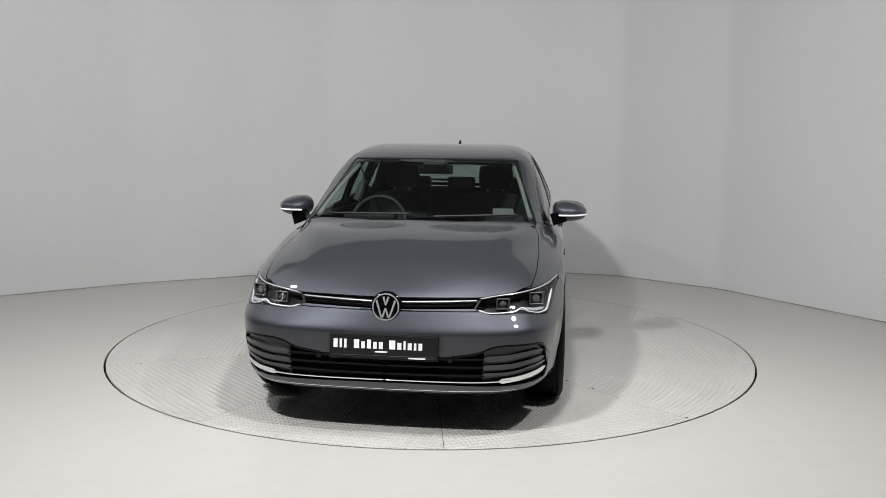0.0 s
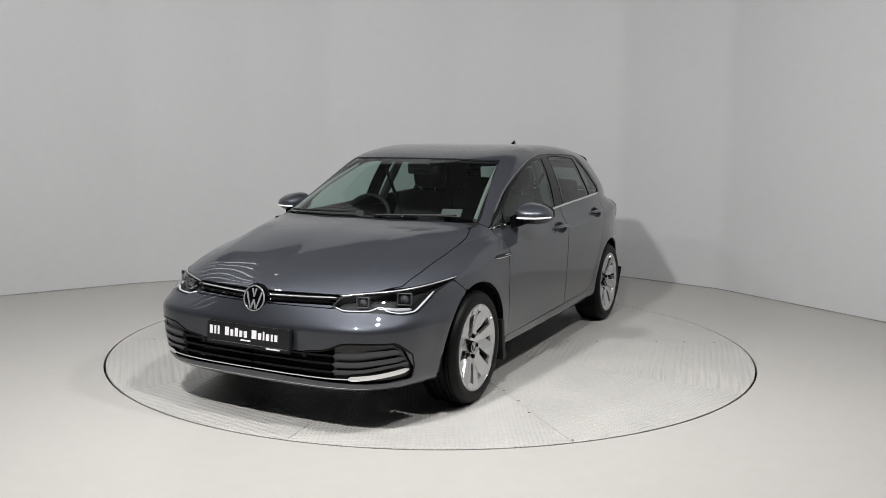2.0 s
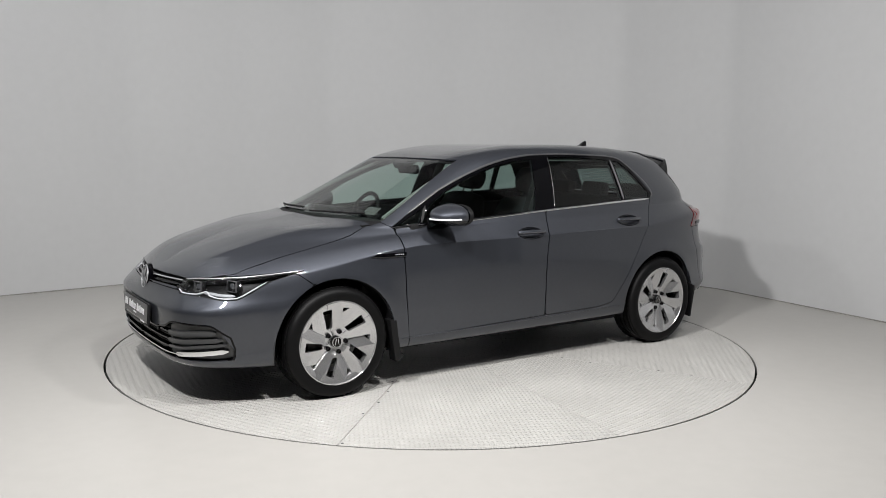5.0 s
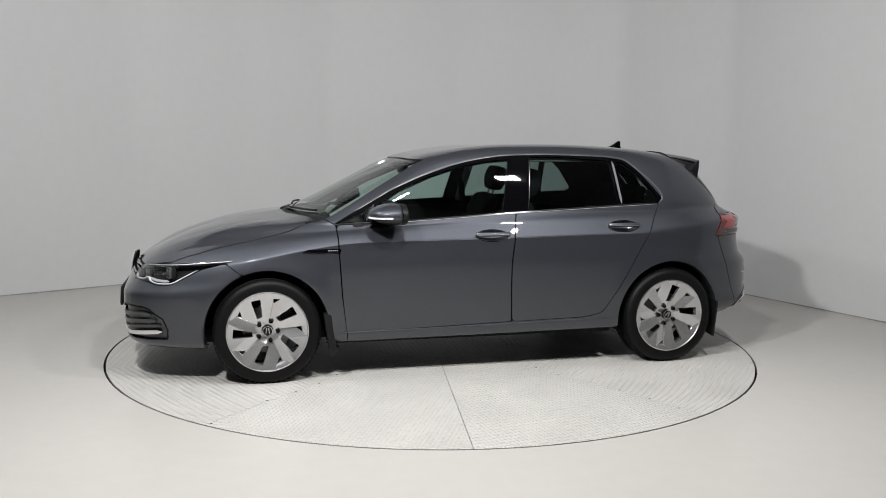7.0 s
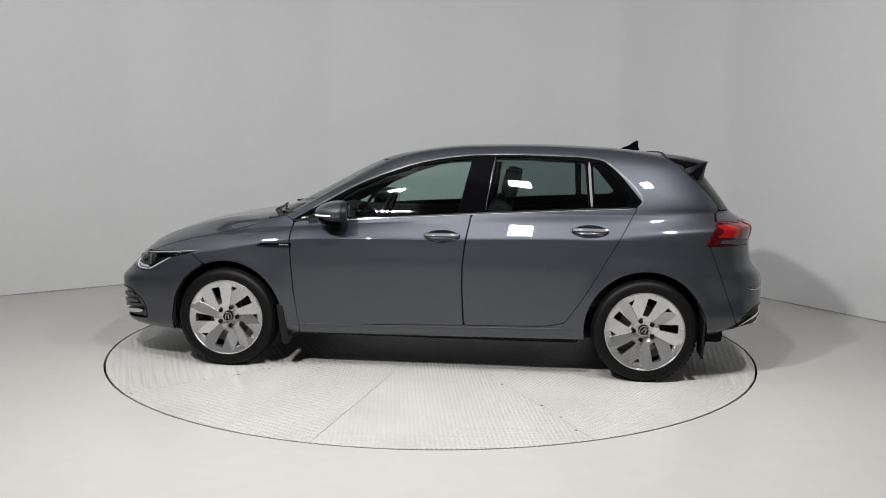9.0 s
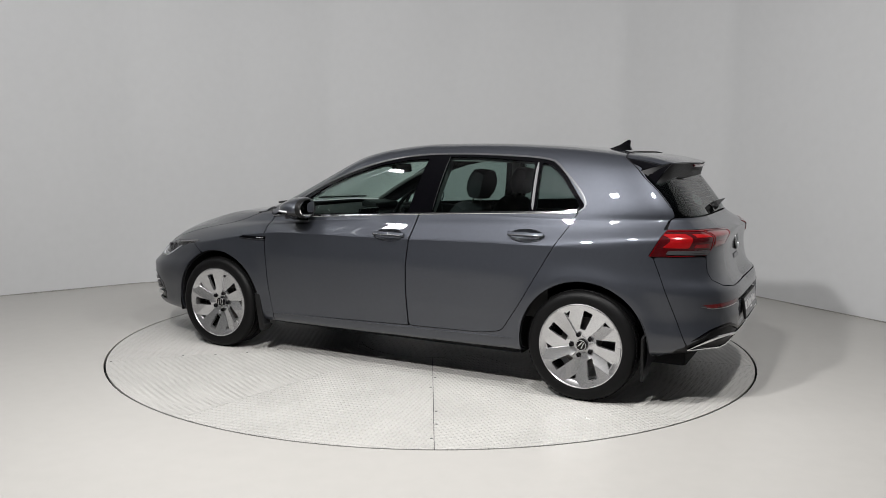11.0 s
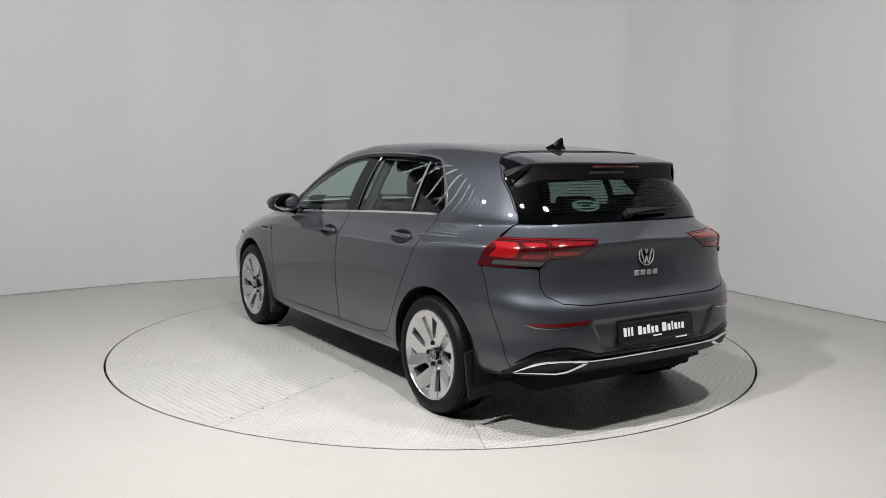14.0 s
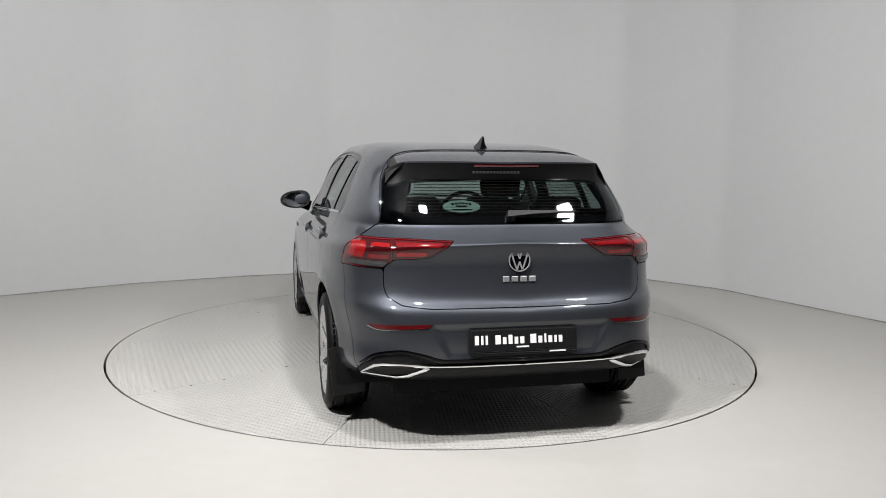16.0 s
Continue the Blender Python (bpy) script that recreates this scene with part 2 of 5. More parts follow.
# front tip, rear tip, half width, squareness front and rear, then the height at seven bearings
SECTIONS = [
    (2.05, -1.84, 0.790, 4.5, 5.0, 0.200, 0.195, 0.215, 0.222, 0.230, 0.255, 0.255),
    (2.125, -1.92, 0.840, 5.4, 5.0, 0.212, 0.210, 0.232, 0.240, 0.250, 0.275, 0.275),
    (2.165, -2.06, 0.858, 6.4, 6.0, 0.250, 0.255, 0.275, 0.285, 0.300, 0.330, 0.320),
    (2.178, -2.095, 0.866, 6.6, 6.2, 0.330, 0.340, 0.360, 0.370, 0.380, 0.400, 0.400),
    (2.180, -2.105, 0.878, 6.8, 5.4, 0.430, 0.440, 0.480, 0.490, 0.490, 0.490, 0.490),
    (2.183, -2.100, 0.883, 6.8, 5.4, 0.508, 0.535, 0.590, 0.600, 0.600, 0.590, 0.590),
    (2.160, -2.088, 0.886, 6.4, 5.5, 0.585, 0.600, 0.690, 0.710, 0.700, 0.665, 0.650),
    (2.140, -2.030, 0.8825, 6.8, 5.6, 0.635, 0.655, 0.780, 0.800, 0.800, 0.735, 0.688),
    (2.112, -2.006, 0.8825, 6.6, 5.7, 0.672, 0.695, 0.840, 0.851, 0.868, 0.860, 0.860),
    (2.080, -2.020, 0.8765, 6.0, 5.7, 0.700, 0.725, 0.850, 0.858, 0.877, 0.935, 0.962),
    (1.980, -1.992, 0.842, 4.6, 5.6, 0.757, 0.800, 0.893, 0.915, 0.935, 0.970, 0.978),
    (1.800, -1.955, 0.822, 3.3, 5.4, 0.842, 0.872, 0.916, 0.948, 0.975, 0.995, 0.998),
    (1.500, -1.920, 0.812, 3.6, 5.2, 0.932, 0.932, 0.934, 0.970, 1.010, 1.018, 1.020),
    (1.180, -1.892, 0.802, 5.2, 5.2, 0.985, 0.962, 0.957, 0.992, 1.037, 1.040, 1.040),
    (1.090, -1.872, 0.786, 5.6, 5.7, 1.012, 0.990, 0.990, 1.025, 1.065, 1.065, 1.062),
    (0.765, -1.770, 0.708, 5.6, 6.4, 1.172, 1.150, 1.185, 1.205, 1.215, 1.200, 1.200),
    (0.455, -1.660, 0.632, 5.0, 6.6, 1.318, 1.318, 1.350, 1.368, 1.368, 1.330, 1.325),
]


def build_skin():
    phi = np.linspace(0, np.pi, NPHI)
    c, s = np.cos(phi), np.sin(phi)
    rings = []
    for xf, xr, w, nf, nr, *zs in SECTIONS:
        n = nf + (nr - nf) * np.clip((phi - 1.2) / 0.75, 0, 1)
        r = (np.abs(c) ** n + np.abs(s) ** n) ** (-1 / n)
        length = np.where(c > 0, xf - X0, X0 - xr)
        y = r * s * w
        z = pchip(STATIONS, zs, phi)
        # the nose falls back towards the headlights
        sweep = 0.012 + 0.05 * np.exp(-((zs[0] - 0.67) / 0.09) ** 2)
        x = X0 + r * c * length - np.where(c > 0, sweep * (np.sqrt(y * y + 0.0225) - 0.15) / 0.294 * np.clip(c * 3, 0, 1), 0)
        rings.append(np.stack([x, y, z], -1))
    edge = rings[-1]
    top = np.interp(edge[:, 0], ROOF_X, ROOF_Z)
    for q in (0.965, 0.92, 0.85, 0.7, 0.45, 0.2, 0.0):
        x = -0.62 + (edge[:, 0] + 0.62) * q
        z = pchip(ROOF_X, ROOF_Z, x) - (top - edge[:, 2]) * q ** 10
        rings.append(np.stack([x, edge[:, 1] * q, z], -1))
    rings = np.array(rings)
    step = np.linalg.norm(np.diff(rings, axis=0), axis=2).mean(1)
    v = np.concatenate([[0], np.cumsum(step)])
    grid = pchip(v, rings, np.linspace(0, v[-1], NV))
    # fair the surface, but keep the crease along the doors and the tailgate
    rows = np.arange(NV) * v[-1] / (NV - 1)
    keep = np.clip(np.abs(rows - (v[8] + v[9]) / 2) / 0.05 - 0.4, 0, 1)[1:-1, None, None]
    # and the fold across the front bumper
    fold = np.clip(np.abs(rows - v[5]) / 0.04 - 0.4, 0, 1)[1:-1, None, None]
    keep = np.minimum(keep, np.maximum(fold, np.clip((np.degrees(phi) - 40) / 8, 0, 1)[None, :, None]))
    # and the edge across the tailgate
    ledge = np.clip(np.abs(rows - v[9]) / 0.04 - 0.4, 0, 1)[1:-1, None, None]
    keep = np.minimum(keep, np.maximum(ledge, np.clip((152 - np.degrees(phi)) / 8, 0, 1)[None, :, None]))
    for _ in range(7):
        grid[1:-1] += 0.5 * keep * ((grid[:-2] + grid[2:]) / 2 - grid[1:-1])
        ends = np.array([1, -1, 1])
        wide = np.concatenate([grid[:, 1:2] * ends, grid, grid[:, -2:-1] * ends], 1)
        grid = grid + 0.5 * ((wide[:, :-2] + wide[:, 2:]) / 2 - grid)
    flat = (np.clip((rows - v[13]) / 0.10 - 0.4, 0, 1) * np.clip((v[16] - rows) / 0.10 - 0.4, 0, 1))[1:-1, None, None]
    for _ in range(60):
        grid[1:-1] += 0.5 * flat * ((grid[:-2] + grid[2:]) / 2 - grid[1:-1])
    # side glass curves outwards
    rise = np.clip((grid[..., 2] - 1.02) / 0.36, 0, 1)
    flank = np.clip((np.degrees(phi) - 38) / 14, 0, 1) * np.clip((150 - np.degrees(phi)) / 14, 0, 1)
    grid[..., 1] += 0.016 * 4 * rise * (1 - rise) * flank * np.clip(grid[..., 1] / 0.4, 0, 1)
    # creases on the bonnet from the pillars to the lamps
    along = np.clip((grid[..., 0] - 1.15) / 0.2, 0, 1) * np.clip((2.0 - grid[..., 0]) / 0.2, 0, 1)
    ridge = np.clip(1 - np.abs(grid[..., 1] - (0.57 - 0.1375 * (grid[..., 0] - 1.15))) / 0.10, 0, 1)
    grid[..., 2] += 0.005 * along * ridge
    # hollow for the rear number plate
    ease = lambda a: a * a * (3 - 2 * a)
    wide = np.clip((0.44 - 0.5 * (0.60 - grid[..., 2]) - grid[..., 1]) / 0.035 + 0.5, 0, 1)
    tall = np.clip((0.585 - grid[..., 2]) / 0.016 + 0.5, 0, 1) * np.clip((grid[..., 2] - 0.440) / 0.02 + 0.5, 0, 1)
    grid[..., 0] += np.where(grid[..., 0] < -1.5, 0.011 * ease(wide) * ease(tall), 0)
    # flared wheel arches
    for hub in (1.318, -1.318):
        d = np.hypot(grid[..., 0] - hub, grid[..., 2] - 0.317)
        side = np.clip((grid[..., 1] - 0.6) / 0.2, 0, 1) * np.clip((1.0 - grid[..., 2]) / 0.2, 0, 1)
        grid[..., 1] += 0.009 * np.exp(-((d - 0.37) / 0.07) ** 2) * side
    return grid, phi


def grid_normals(g):
    du, dv = np.gradient(g, axis=1), np.gradient(g, axis=0)
    n = np.cross(du, dv)
    n[:, 0, 1] = n[:, -1, 1] = 0
    n /= np.linalg.norm(n, axis=2, keepdims=True) + 1e-9
    n[-1] = (0, 0, 1)
    return n


SKIN, PHI = build_skin()
SKIN_N = grid_normals(SKIN)
# ---- the studio ----


def upright(bm):
    """Turns what was made about y to stand about z."""
    bmesh.ops.transform(bm, matrix=Matrix.Rotation(math.pi / 2, 4, "X"), verts=bm.verts)
    return bm


CEILING_Z = 4.2


def rounded_line(pts, r):
    """An open line in plan with its corners turned in short arcs."""
    out = [pts[0]]
    for a, b, c in zip(pts, pts[1:], pts[2:]):
        a, b, c = Vector(a), Vector(b), Vector(c)
        p0, p2 = b + (a - b).normalized() * r, b + (c - b).normalized() * r
        out += [tuple(p0 * (1 - t) ** 2 + b * 2 * t * (1 - t) + p2 * t * t) for t in (0, 0.25, 0.5, 0.75, 1)]
    return out + [pts[-1]]


BACK = rounded_line([(-6.6, -0.29), (-3.985, 1.566), (-3.02, 2.34), (-2.0, 2.90), (-1.15, 3.22), (0.3, 3.42), (1.5, 3.36), (2.05, 3.20), (2.60, 2.69), (2.94, 2.36), (3.80, 0.77), (5.4, -2.3)], 0.10)


def wall(name, pts, label, paint=WALL_PAINT, top=CEILING_Z, proud=0.0):
    """An upright wall 0.12 m thick along points in plan."""
    bm = bmesh.new()
    fine = np.array(pts, float)
    t = np.gradient(fine, axis=0)
    n = np.stack([-t[:, 1], t[:, 0]], -1)
    n /= np.linalg.norm(n, axis=1, keepdims=True)
    rows = []
    for p, q in zip(fine, n):
        o, p = p + q * 0.12, p - q * proud
        rows.append([bm.verts.new((*p, -0.02)), bm.verts.new((*p, top)), bm.verts.new((*o, top)), bm.verts.new((*o, -0.02))])
    for a, b in zip(rows, rows[1:]):
        for k in range(4):
            bm.faces.new((a[k], a[(k + 1) % 4], b[(k + 1) % 4], b[k]))
    bm.faces.new(rows[0])
    bm.faces.new(rows[-1][::-1])
    ob = part(name, bm, paint, None)
    return tagged(ob, label, "wall", kind="structure")


# unseen top: low at left for strip reflections, raised elsewhere to brighten the bonnet
SPLIT = min(range(len(BACK)), key=lambda k: abs(BACK[k][0] + 2.94))
wall("wall_back", BACK[SPLIT:], "plain white painted studio wall with soft corners")
wall("wall_back_low", BACK[:SPLIT + 1], "left stretch of the white studio wall, its unseen top set low", top=3.3)
wall("baseboard", BACK, "thin grey sealing joint along the wall's foot", JOINT_GREY, 0.010, 0.005)
# unseen walls added to close the hall; dim grey keeps the car's reflections dark
wall("wall_north", [(-9.0, 6.6), (7.4, 6.6)], "unseen grey wall added behind the studio wall", DIM_WALL)
wall("wall_right", [(7.4, 6.6), (7.4, -10.0)], "unseen grey wall added beside the camera", DIM_WALL)
wall("wall_south", [(7.4, -10.0), (-9.0, -10.0)], "unseen grey wall added behind the camera", DIM_WALL)
wall("wall_left", [(-9.0, -10.0), (-9.0, 6.6)], "unseen grey wall added beside the camera", DIM_WALL)
bm = box(bmesh.new(), (16.8, 17.0, 0.1), pose(-0.8, -1.7, CEILING_Z + 0.05))
tagged(part("ceiling", bm, CEILING_PAINT, None, smooth=False), "pale ceiling over the studio", "ceiling", kind="structure")


def strip_light(length):
    ob = tagged(new("strip_light"), "long thin white strip light on the ceiling", "lamp", "strip lights on the ceiling")
    part("housing", box(bmesh.new(), (length, 0.08, 0.05), Matrix.Translation((0, 0, -0.025)), 0.01), LINING, ob)
    part("tube", box(bmesh.new(), (length - 0.08, 0.045, 0.03), Matrix.Translation((0, 0, -0.064)), 0.012), TUBE, ob)
    return ob


# strip lights that fan out over the hall beyond the studio wall
first_strip = strip_light(4.2)
for k in range(11):
    m = pose(0, -1.0, CEILING_Z, 0, 0, 190 - 4.6 * k) @ Matrix.Translation((5.6, 0, 0))
    if k == 0:
        first_strip.matrix_basis = m
    else:
        copy_thing(first_strip, m)

RADIUS = 2.254
bm = bmesh.new()
N = 160
inner = [bm.verts.new((RADIUS * math.cos(2 * math.pi * k / N), RADIUS * math.sin(2 * math.pi * k / N), 0)) for k in range(N)]
lip = [bm.verts.new((v.co.x, v.co.y, -0.05)) for v in inner]
outer = [bm.verts.new((16 * math.cos(2 * math.pi * k / N), 16 * math.sin(2 * math.pi * k / N), 0)) for k in range(N)]
for k in range(N):
    j = (k + 1) % N
    bm.faces.new((inner[k], outer[k], outer[j], inner[j]))
    bm.faces.new((lip[k], inner[k], inner[j], lip[j]))
tagged(part("floor", bm, FLOOR_PAINT, None), "pale grey painted concrete floor with a satin sheen", "floor", kind="structure")
bm = upright(lathe([(0.0, -0.06), (2.5, -0.06)], 64))
tagged(part("turntable_pit", bm, PIT, None), "dark pit under the turntable", "pit", kind="structure")

# ---- the turntable: ten steel plates round a middle disc ----
turntable = tagged(new("turntable"), "round flush turntable of pale painted steel tread plates", "turntable")
EDGE, HOLE, JOINT = 2.240, 0.52, 0.0035


def sector(k):
    bm = bmesh.new()
    a0, a1 = radians(9.2 + 36.2 * k), radians(9.2 + 36.2 * (k + 1) if k < 9 else 369.2)
    mid = (a0 + a1) / 2
    top, low = [], []
    n = 18
    ring = [(EDGE, a0 + JOINT / EDGE / 2 + (a1 - a0 - JOINT / EDGE) * i / n) for i in range(n + 1)]
    ring += [(HOLE, a1 - JOINT / HOLE / 2 - (a1 - a0 - JOINT / HOLE) * i / 6) for i in range(7)]
    for r, a in ring:
        # each plate's own space points along its middle
        x, y = r * math.cos(a - mid), r * math.sin(a - mid)
        top.append(bm.verts.new((x, y, 0)))
        low.append(bm.verts.new((x, y, -0.012)))
    bm.faces.new(top)
    for i in range(len(top)):
        j = (i + 1) % len(top)
        bm.faces.new((top[i], low[i], low[j], top[j]))
    ob = part("deck_plate", bm, TREAD, turntable, smooth=False)
    ob.matrix_basis = pose(0, 0, 0, 0, 0, math.degrees(mid))


for k in range(10):
    sector(k)
bolt_mesh = upright(lathe([(0.0, 0.0007), (0.007, 0.0007), (0.008, -0.002)], 12))
first_bolt = part("bolt", bolt_mesh, PIT, turntable)
for i, (k, r) in enumerate([(k, 0.95 + 0.27 * j + 0.06 * ((k * 7 + j * 3) % 4)) for k in (1, 3, 6, 8) for j in range(5)]):
    ob = first_bolt if i == 0 else new("bolt", first_bolt.data)
    ob.parent = turntable
    ob.matrix_basis = pose(0, 0, 0, 0, 0, 9.2 + 36.2 * k) @ Matrix.Translation((r, 0.014 * (1 if i % 3 else -1), 0))
part("centre_plate", upright(lathe([(0.0, 0.0), (HOLE - JOINT, 0.0), (HOLE - JOINT, -0.012)], 64)), TREAD, turntable)
part("turntable_frame", upright(lathe([(0.0, -0.014), (2.236, -0.014), (2.236, -0.045)], 96)), PIT, turntable, "dark steel frame under the plates")

# ---- trimming the skin into panels ----
GX, GY, GZ = SKIN[..., 0], SKIN[..., 1], SKIN[..., 2]
GP = np.broadcast_to(np.degrees(PHI), GX.shape)


def poly(a, b, pts):
    """Signed distance to a closed outline, negative inside."""
    a, b = np.asarray(a, float), np.asarray(b, float)
    best, inside = np.full(a.shape, 9.0), np.zeros(a.shape, bool)
    for (x1, y1), (x2, y2) in zip(pts, pts[1:] + pts[:1]):
        ex, ey = x2 - x1, y2 - y1
        t = np.clip(((a - x1) * ex + (b - y1) * ey) / (ex * ex + ey * ey + 1e-12), 0, 1)
        best = np.minimum(best, np.hypot(a - x1 - t * ex, b - y1 - t * ey))
        if y1 != y2:
            inside ^= ((y1 > b) != (y2 > b)) & (a < (x2 - x1) * (b - y1) / (y2 - y1) + x1)
    return np.where(inside, -best, best)


def rounded(pts, r, n=4):
    """The outline with its corners cut round."""
    out = []
    for i, p in enumerate(pts):
        a, b, c = np.array(pts[i - 1]), np.array(p), np.array(pts[(i + 1) % len(pts)])
        la, lc = np.linalg.norm(a - b), np.linalg.norm(c - b)
        p0, p2 = b + (a - b) * min(r / la, 0.45), b + (c - b) * min(r / lc, 0.45)
        for k in range(n + 1):
            t = k / n
            out.append(tuple((1 - t) ** 2 * p0 + 2 * t * (1 - t) * b + t * t * p2))
    return out


class Patch:
    """A stretch of the skin, resampled finer where small parts need it."""

    def __init__(self, p0=0, p1=180, k=1, z0=None, z1=None):
        i0, i1 = int(p0 * 2), int(p1 * 2)
        cols = np.linspace(i0, i1, (i1 - i0) * k + 1)
        rows = np.linspace(0, NV - 1, (NV - 1) * k + 1)
        if z0 is not None:
            zz = GZ[:, i0:i1 + 1]
            hit = np.where(((zz > z0) & (zz < z1)).any(1))[0]
            r0, r1 = max(hit[0] - 2, 0), min(hit[-1] + 2, NV - 1)
            rows = np.linspace(r0, r1, (r1 - r0) * k + 1)
        self.g, self.n = self.sample(SKIN, rows, cols), self.sample(SKIN_N, rows, cols)
        self.n /= np.linalg.norm(self.n, axis=2, keepdims=True)
        self.x, self.y, self.z = self.g[..., 0], self.g[..., 1], self.g[..., 2]
        self.p = np.broadcast_to(cols / 2, self.x.shape)

    @staticmethod
    def sample(a, rows, cols):
        r0 = np.clip(rows.astype(int), 0, a.shape[0] - 2)
        c0 = np.clip(cols.astype(int), 0, a.shape[1] - 2)
        fr, fc = (rows - r0)[:, None, None], (cols - c0)[None, :, None]
        g = lambda i, j: a[np.ix_(i, j)]
        return (g(r0, c0) * (1 - fr) * (1 - fc) + g(r0 + 1, c0) * fr * (1 - fc) + g(r0, c0 + 1) * (1 - fr) * fc + g(r0 + 1, c0 + 1) * fr * fc)


WHOLE = Patch()


def cut(pa, sd, gap):
    """Keep the stretch where sd < -gap. Returns points, normals and faces."""
    sd = sd + gap
    nv, nu = sd.shape
    idx = np.arange(nv * nu).reshape(nv, nu)
    flat, pts, nor = sd.ravel(), pa.g.reshape(-1, 3), pa.n.reshape(-1, 3)
    q = np.stack([idx[:-1, :-1], idx[:-1, 1:], idx[1:, 1:], idx[1:, :-1]], -1).reshape(-1, 4)
    inside = (flat[q] < 0)
    full, part_in = inside.all(1), inside.any(1) & ~inside.all(1)
    faces = [tuple(f) for f in q[full]]
    extra_p, extra_n, made = [], [], {}

    def crossing(i, j):
        key = (min(i, j), max(i, j))
        if key not in made:
            t = flat[i] / (flat[i] - flat[j])
            made[key] = len(pts) + len(extra_p)
            extra_p.append(pts[i] * (1 - t) + pts[j] * t)
            extra_n.append(nor[i] * (1 - t) + nor[j] * t)
        return made[key]

    for a, b, c, d in q[part_in]:
        for tri in ((a, b, c), (a, c, d)):
            out = []
            for i, j in zip(tri, tri[1:] + tri[:1]):
                if flat[i] < 0:
                    out.append(i)
                if (flat[i] < 0) != (flat[j] < 0):
                    out.append(crossing(i, j))
            if len(out) >= 3:
                faces.append(tuple(out))
    allp = np.concatenate([pts, extra_p]) if extra_p else pts
    alln = np.concatenate([nor, extra_n]) if extra_n else nor
    used = sorted({i for f in faces for i in f})
    remap = {i: k for k, i in enumerate(used)}
    return allp[used], alln[used], [tuple(remap[i] for i in f) for f in faces]


def panel(name, parent, mat, sd, pa=None, gap=0.002, thick=0.010, out=0.0, sides="both", label=""):
    """Panel(s) cut from the skin. sides: 'both' joins the two halves, 'left' or 'right' makes one."""
    pa = pa or WHOLE
    p, n, faces = cut(pa, sd, gap)
    if not faces:
        return None
    n = n / np.linalg.norm(n, axis=1, keepdims=True)
    p = p + n * out
    verts, norms, polys = [], [], []
    flip = np.array([1, -1, 1])
    for side in (("left", "right") if sides == "both" else (sides,)):
        pp, nn = (p, n) if side == "left" else (p * flip, n * flip)
        ff = faces if side == "left" else [f[::-1] for f in faces]
        base, k = len(verts), len(pp)
        # the second half shares the points on the middle line
        joined = side == "right" and sides == "both"
        where = [i if joined and abs(pp[i][1]) < 1e-6 else i + base for i in range(k)]
        verts += pp.tolist()
        norms += nn.tolist()
        polys += [tuple(where[i] for i in f) for f in ff]
        if thick:
            verts += (pp - nn * thick).tolist()
            norms += (-nn).tolist()
            polys += [tuple(where[i] + k for i in f[::-1]) for f in ff]
            count = {}
            for f in ff:
                for i, j in zip(f, f[1:] + f[:1]):
                    count[(i, j)] = 1
            for i, j in count:
                if (j, i) not in count:
                    if abs(pp[i][1]) < 1e-5 and abs(pp[j][1]) < 1e-5:
                        continue
                    a, b = pp[i], pp[j]
                    c, d = b - nn[j] * thick, a - nn[i] * thick
                    m = np.cross(c - a, b - a)
                    m = m / (np.linalg.norm(m) + 1e-12)
                    s = len(verts)
                    # a softened rim
                    verts += [a.tolist(), b.tolist(), c.tolist(), d.tolist()]
                    norms += [m.tolist()] * 4
                    polys.append((s, s + 3, s + 2, s + 1))
    me = bpy.data.meshes.new(name)
    me.from_pydata(verts, [], polys)
    me.polygons.foreach_set("use_smooth", [True] * len(me.polygons))
    me.materials.append(mat)
    me.normals_split_custom_set_from_vertices(norms)
    ob = new(name, me)
    ob.parent = parent
    return tagged(ob, label) if label else ob


def on_skin(p_deg, z):
    """Point and normal of the left half at a bearing and a height."""
    c = min(max(p_deg * 2, 0), NPHI - 1.001)
    i, f = int(c), c - int(c)
    col = SKIN[:, i] * (1 - f) + SKIN[:, i + 1] * f
    nrm = SKIN_N[:, i] * (1 - f) + SKIN_N[:, i + 1] * f
    pt = np.array([np.interp(z, col[:, 2], col[:, k]) for k in range(3)])
    nn = np.array([np.interp(z, col[:, 2], nrm[:, k]) for k in range(3)])
    return pt, nn / np.linalg.norm(nn)


def on_side(x, z):
    """Point and normal of the left half at a length and a height."""
    lo, hi = 0.0, 180.0
    for _ in range(24):
        mid = (lo + hi) / 2
        if on_skin(mid, z)[0][0] > x:
            lo = mid
        else:
            hi = mid
    return on_skin(lo, z)


def on_end(y, z, rear):
    """Point and normal of the nose or tail at a half width and a height."""
    lo, hi = (90.0, 180.0) if rear else (0.0, 90.0)
    for _ in range(24):
        mid = (lo + hi) / 2
        big = on_skin(mid, z)[0][1] > y
        if big == rear:
            lo = mid
        else:
            hi = mid
    return on_skin((lo + hi) / 2, z)


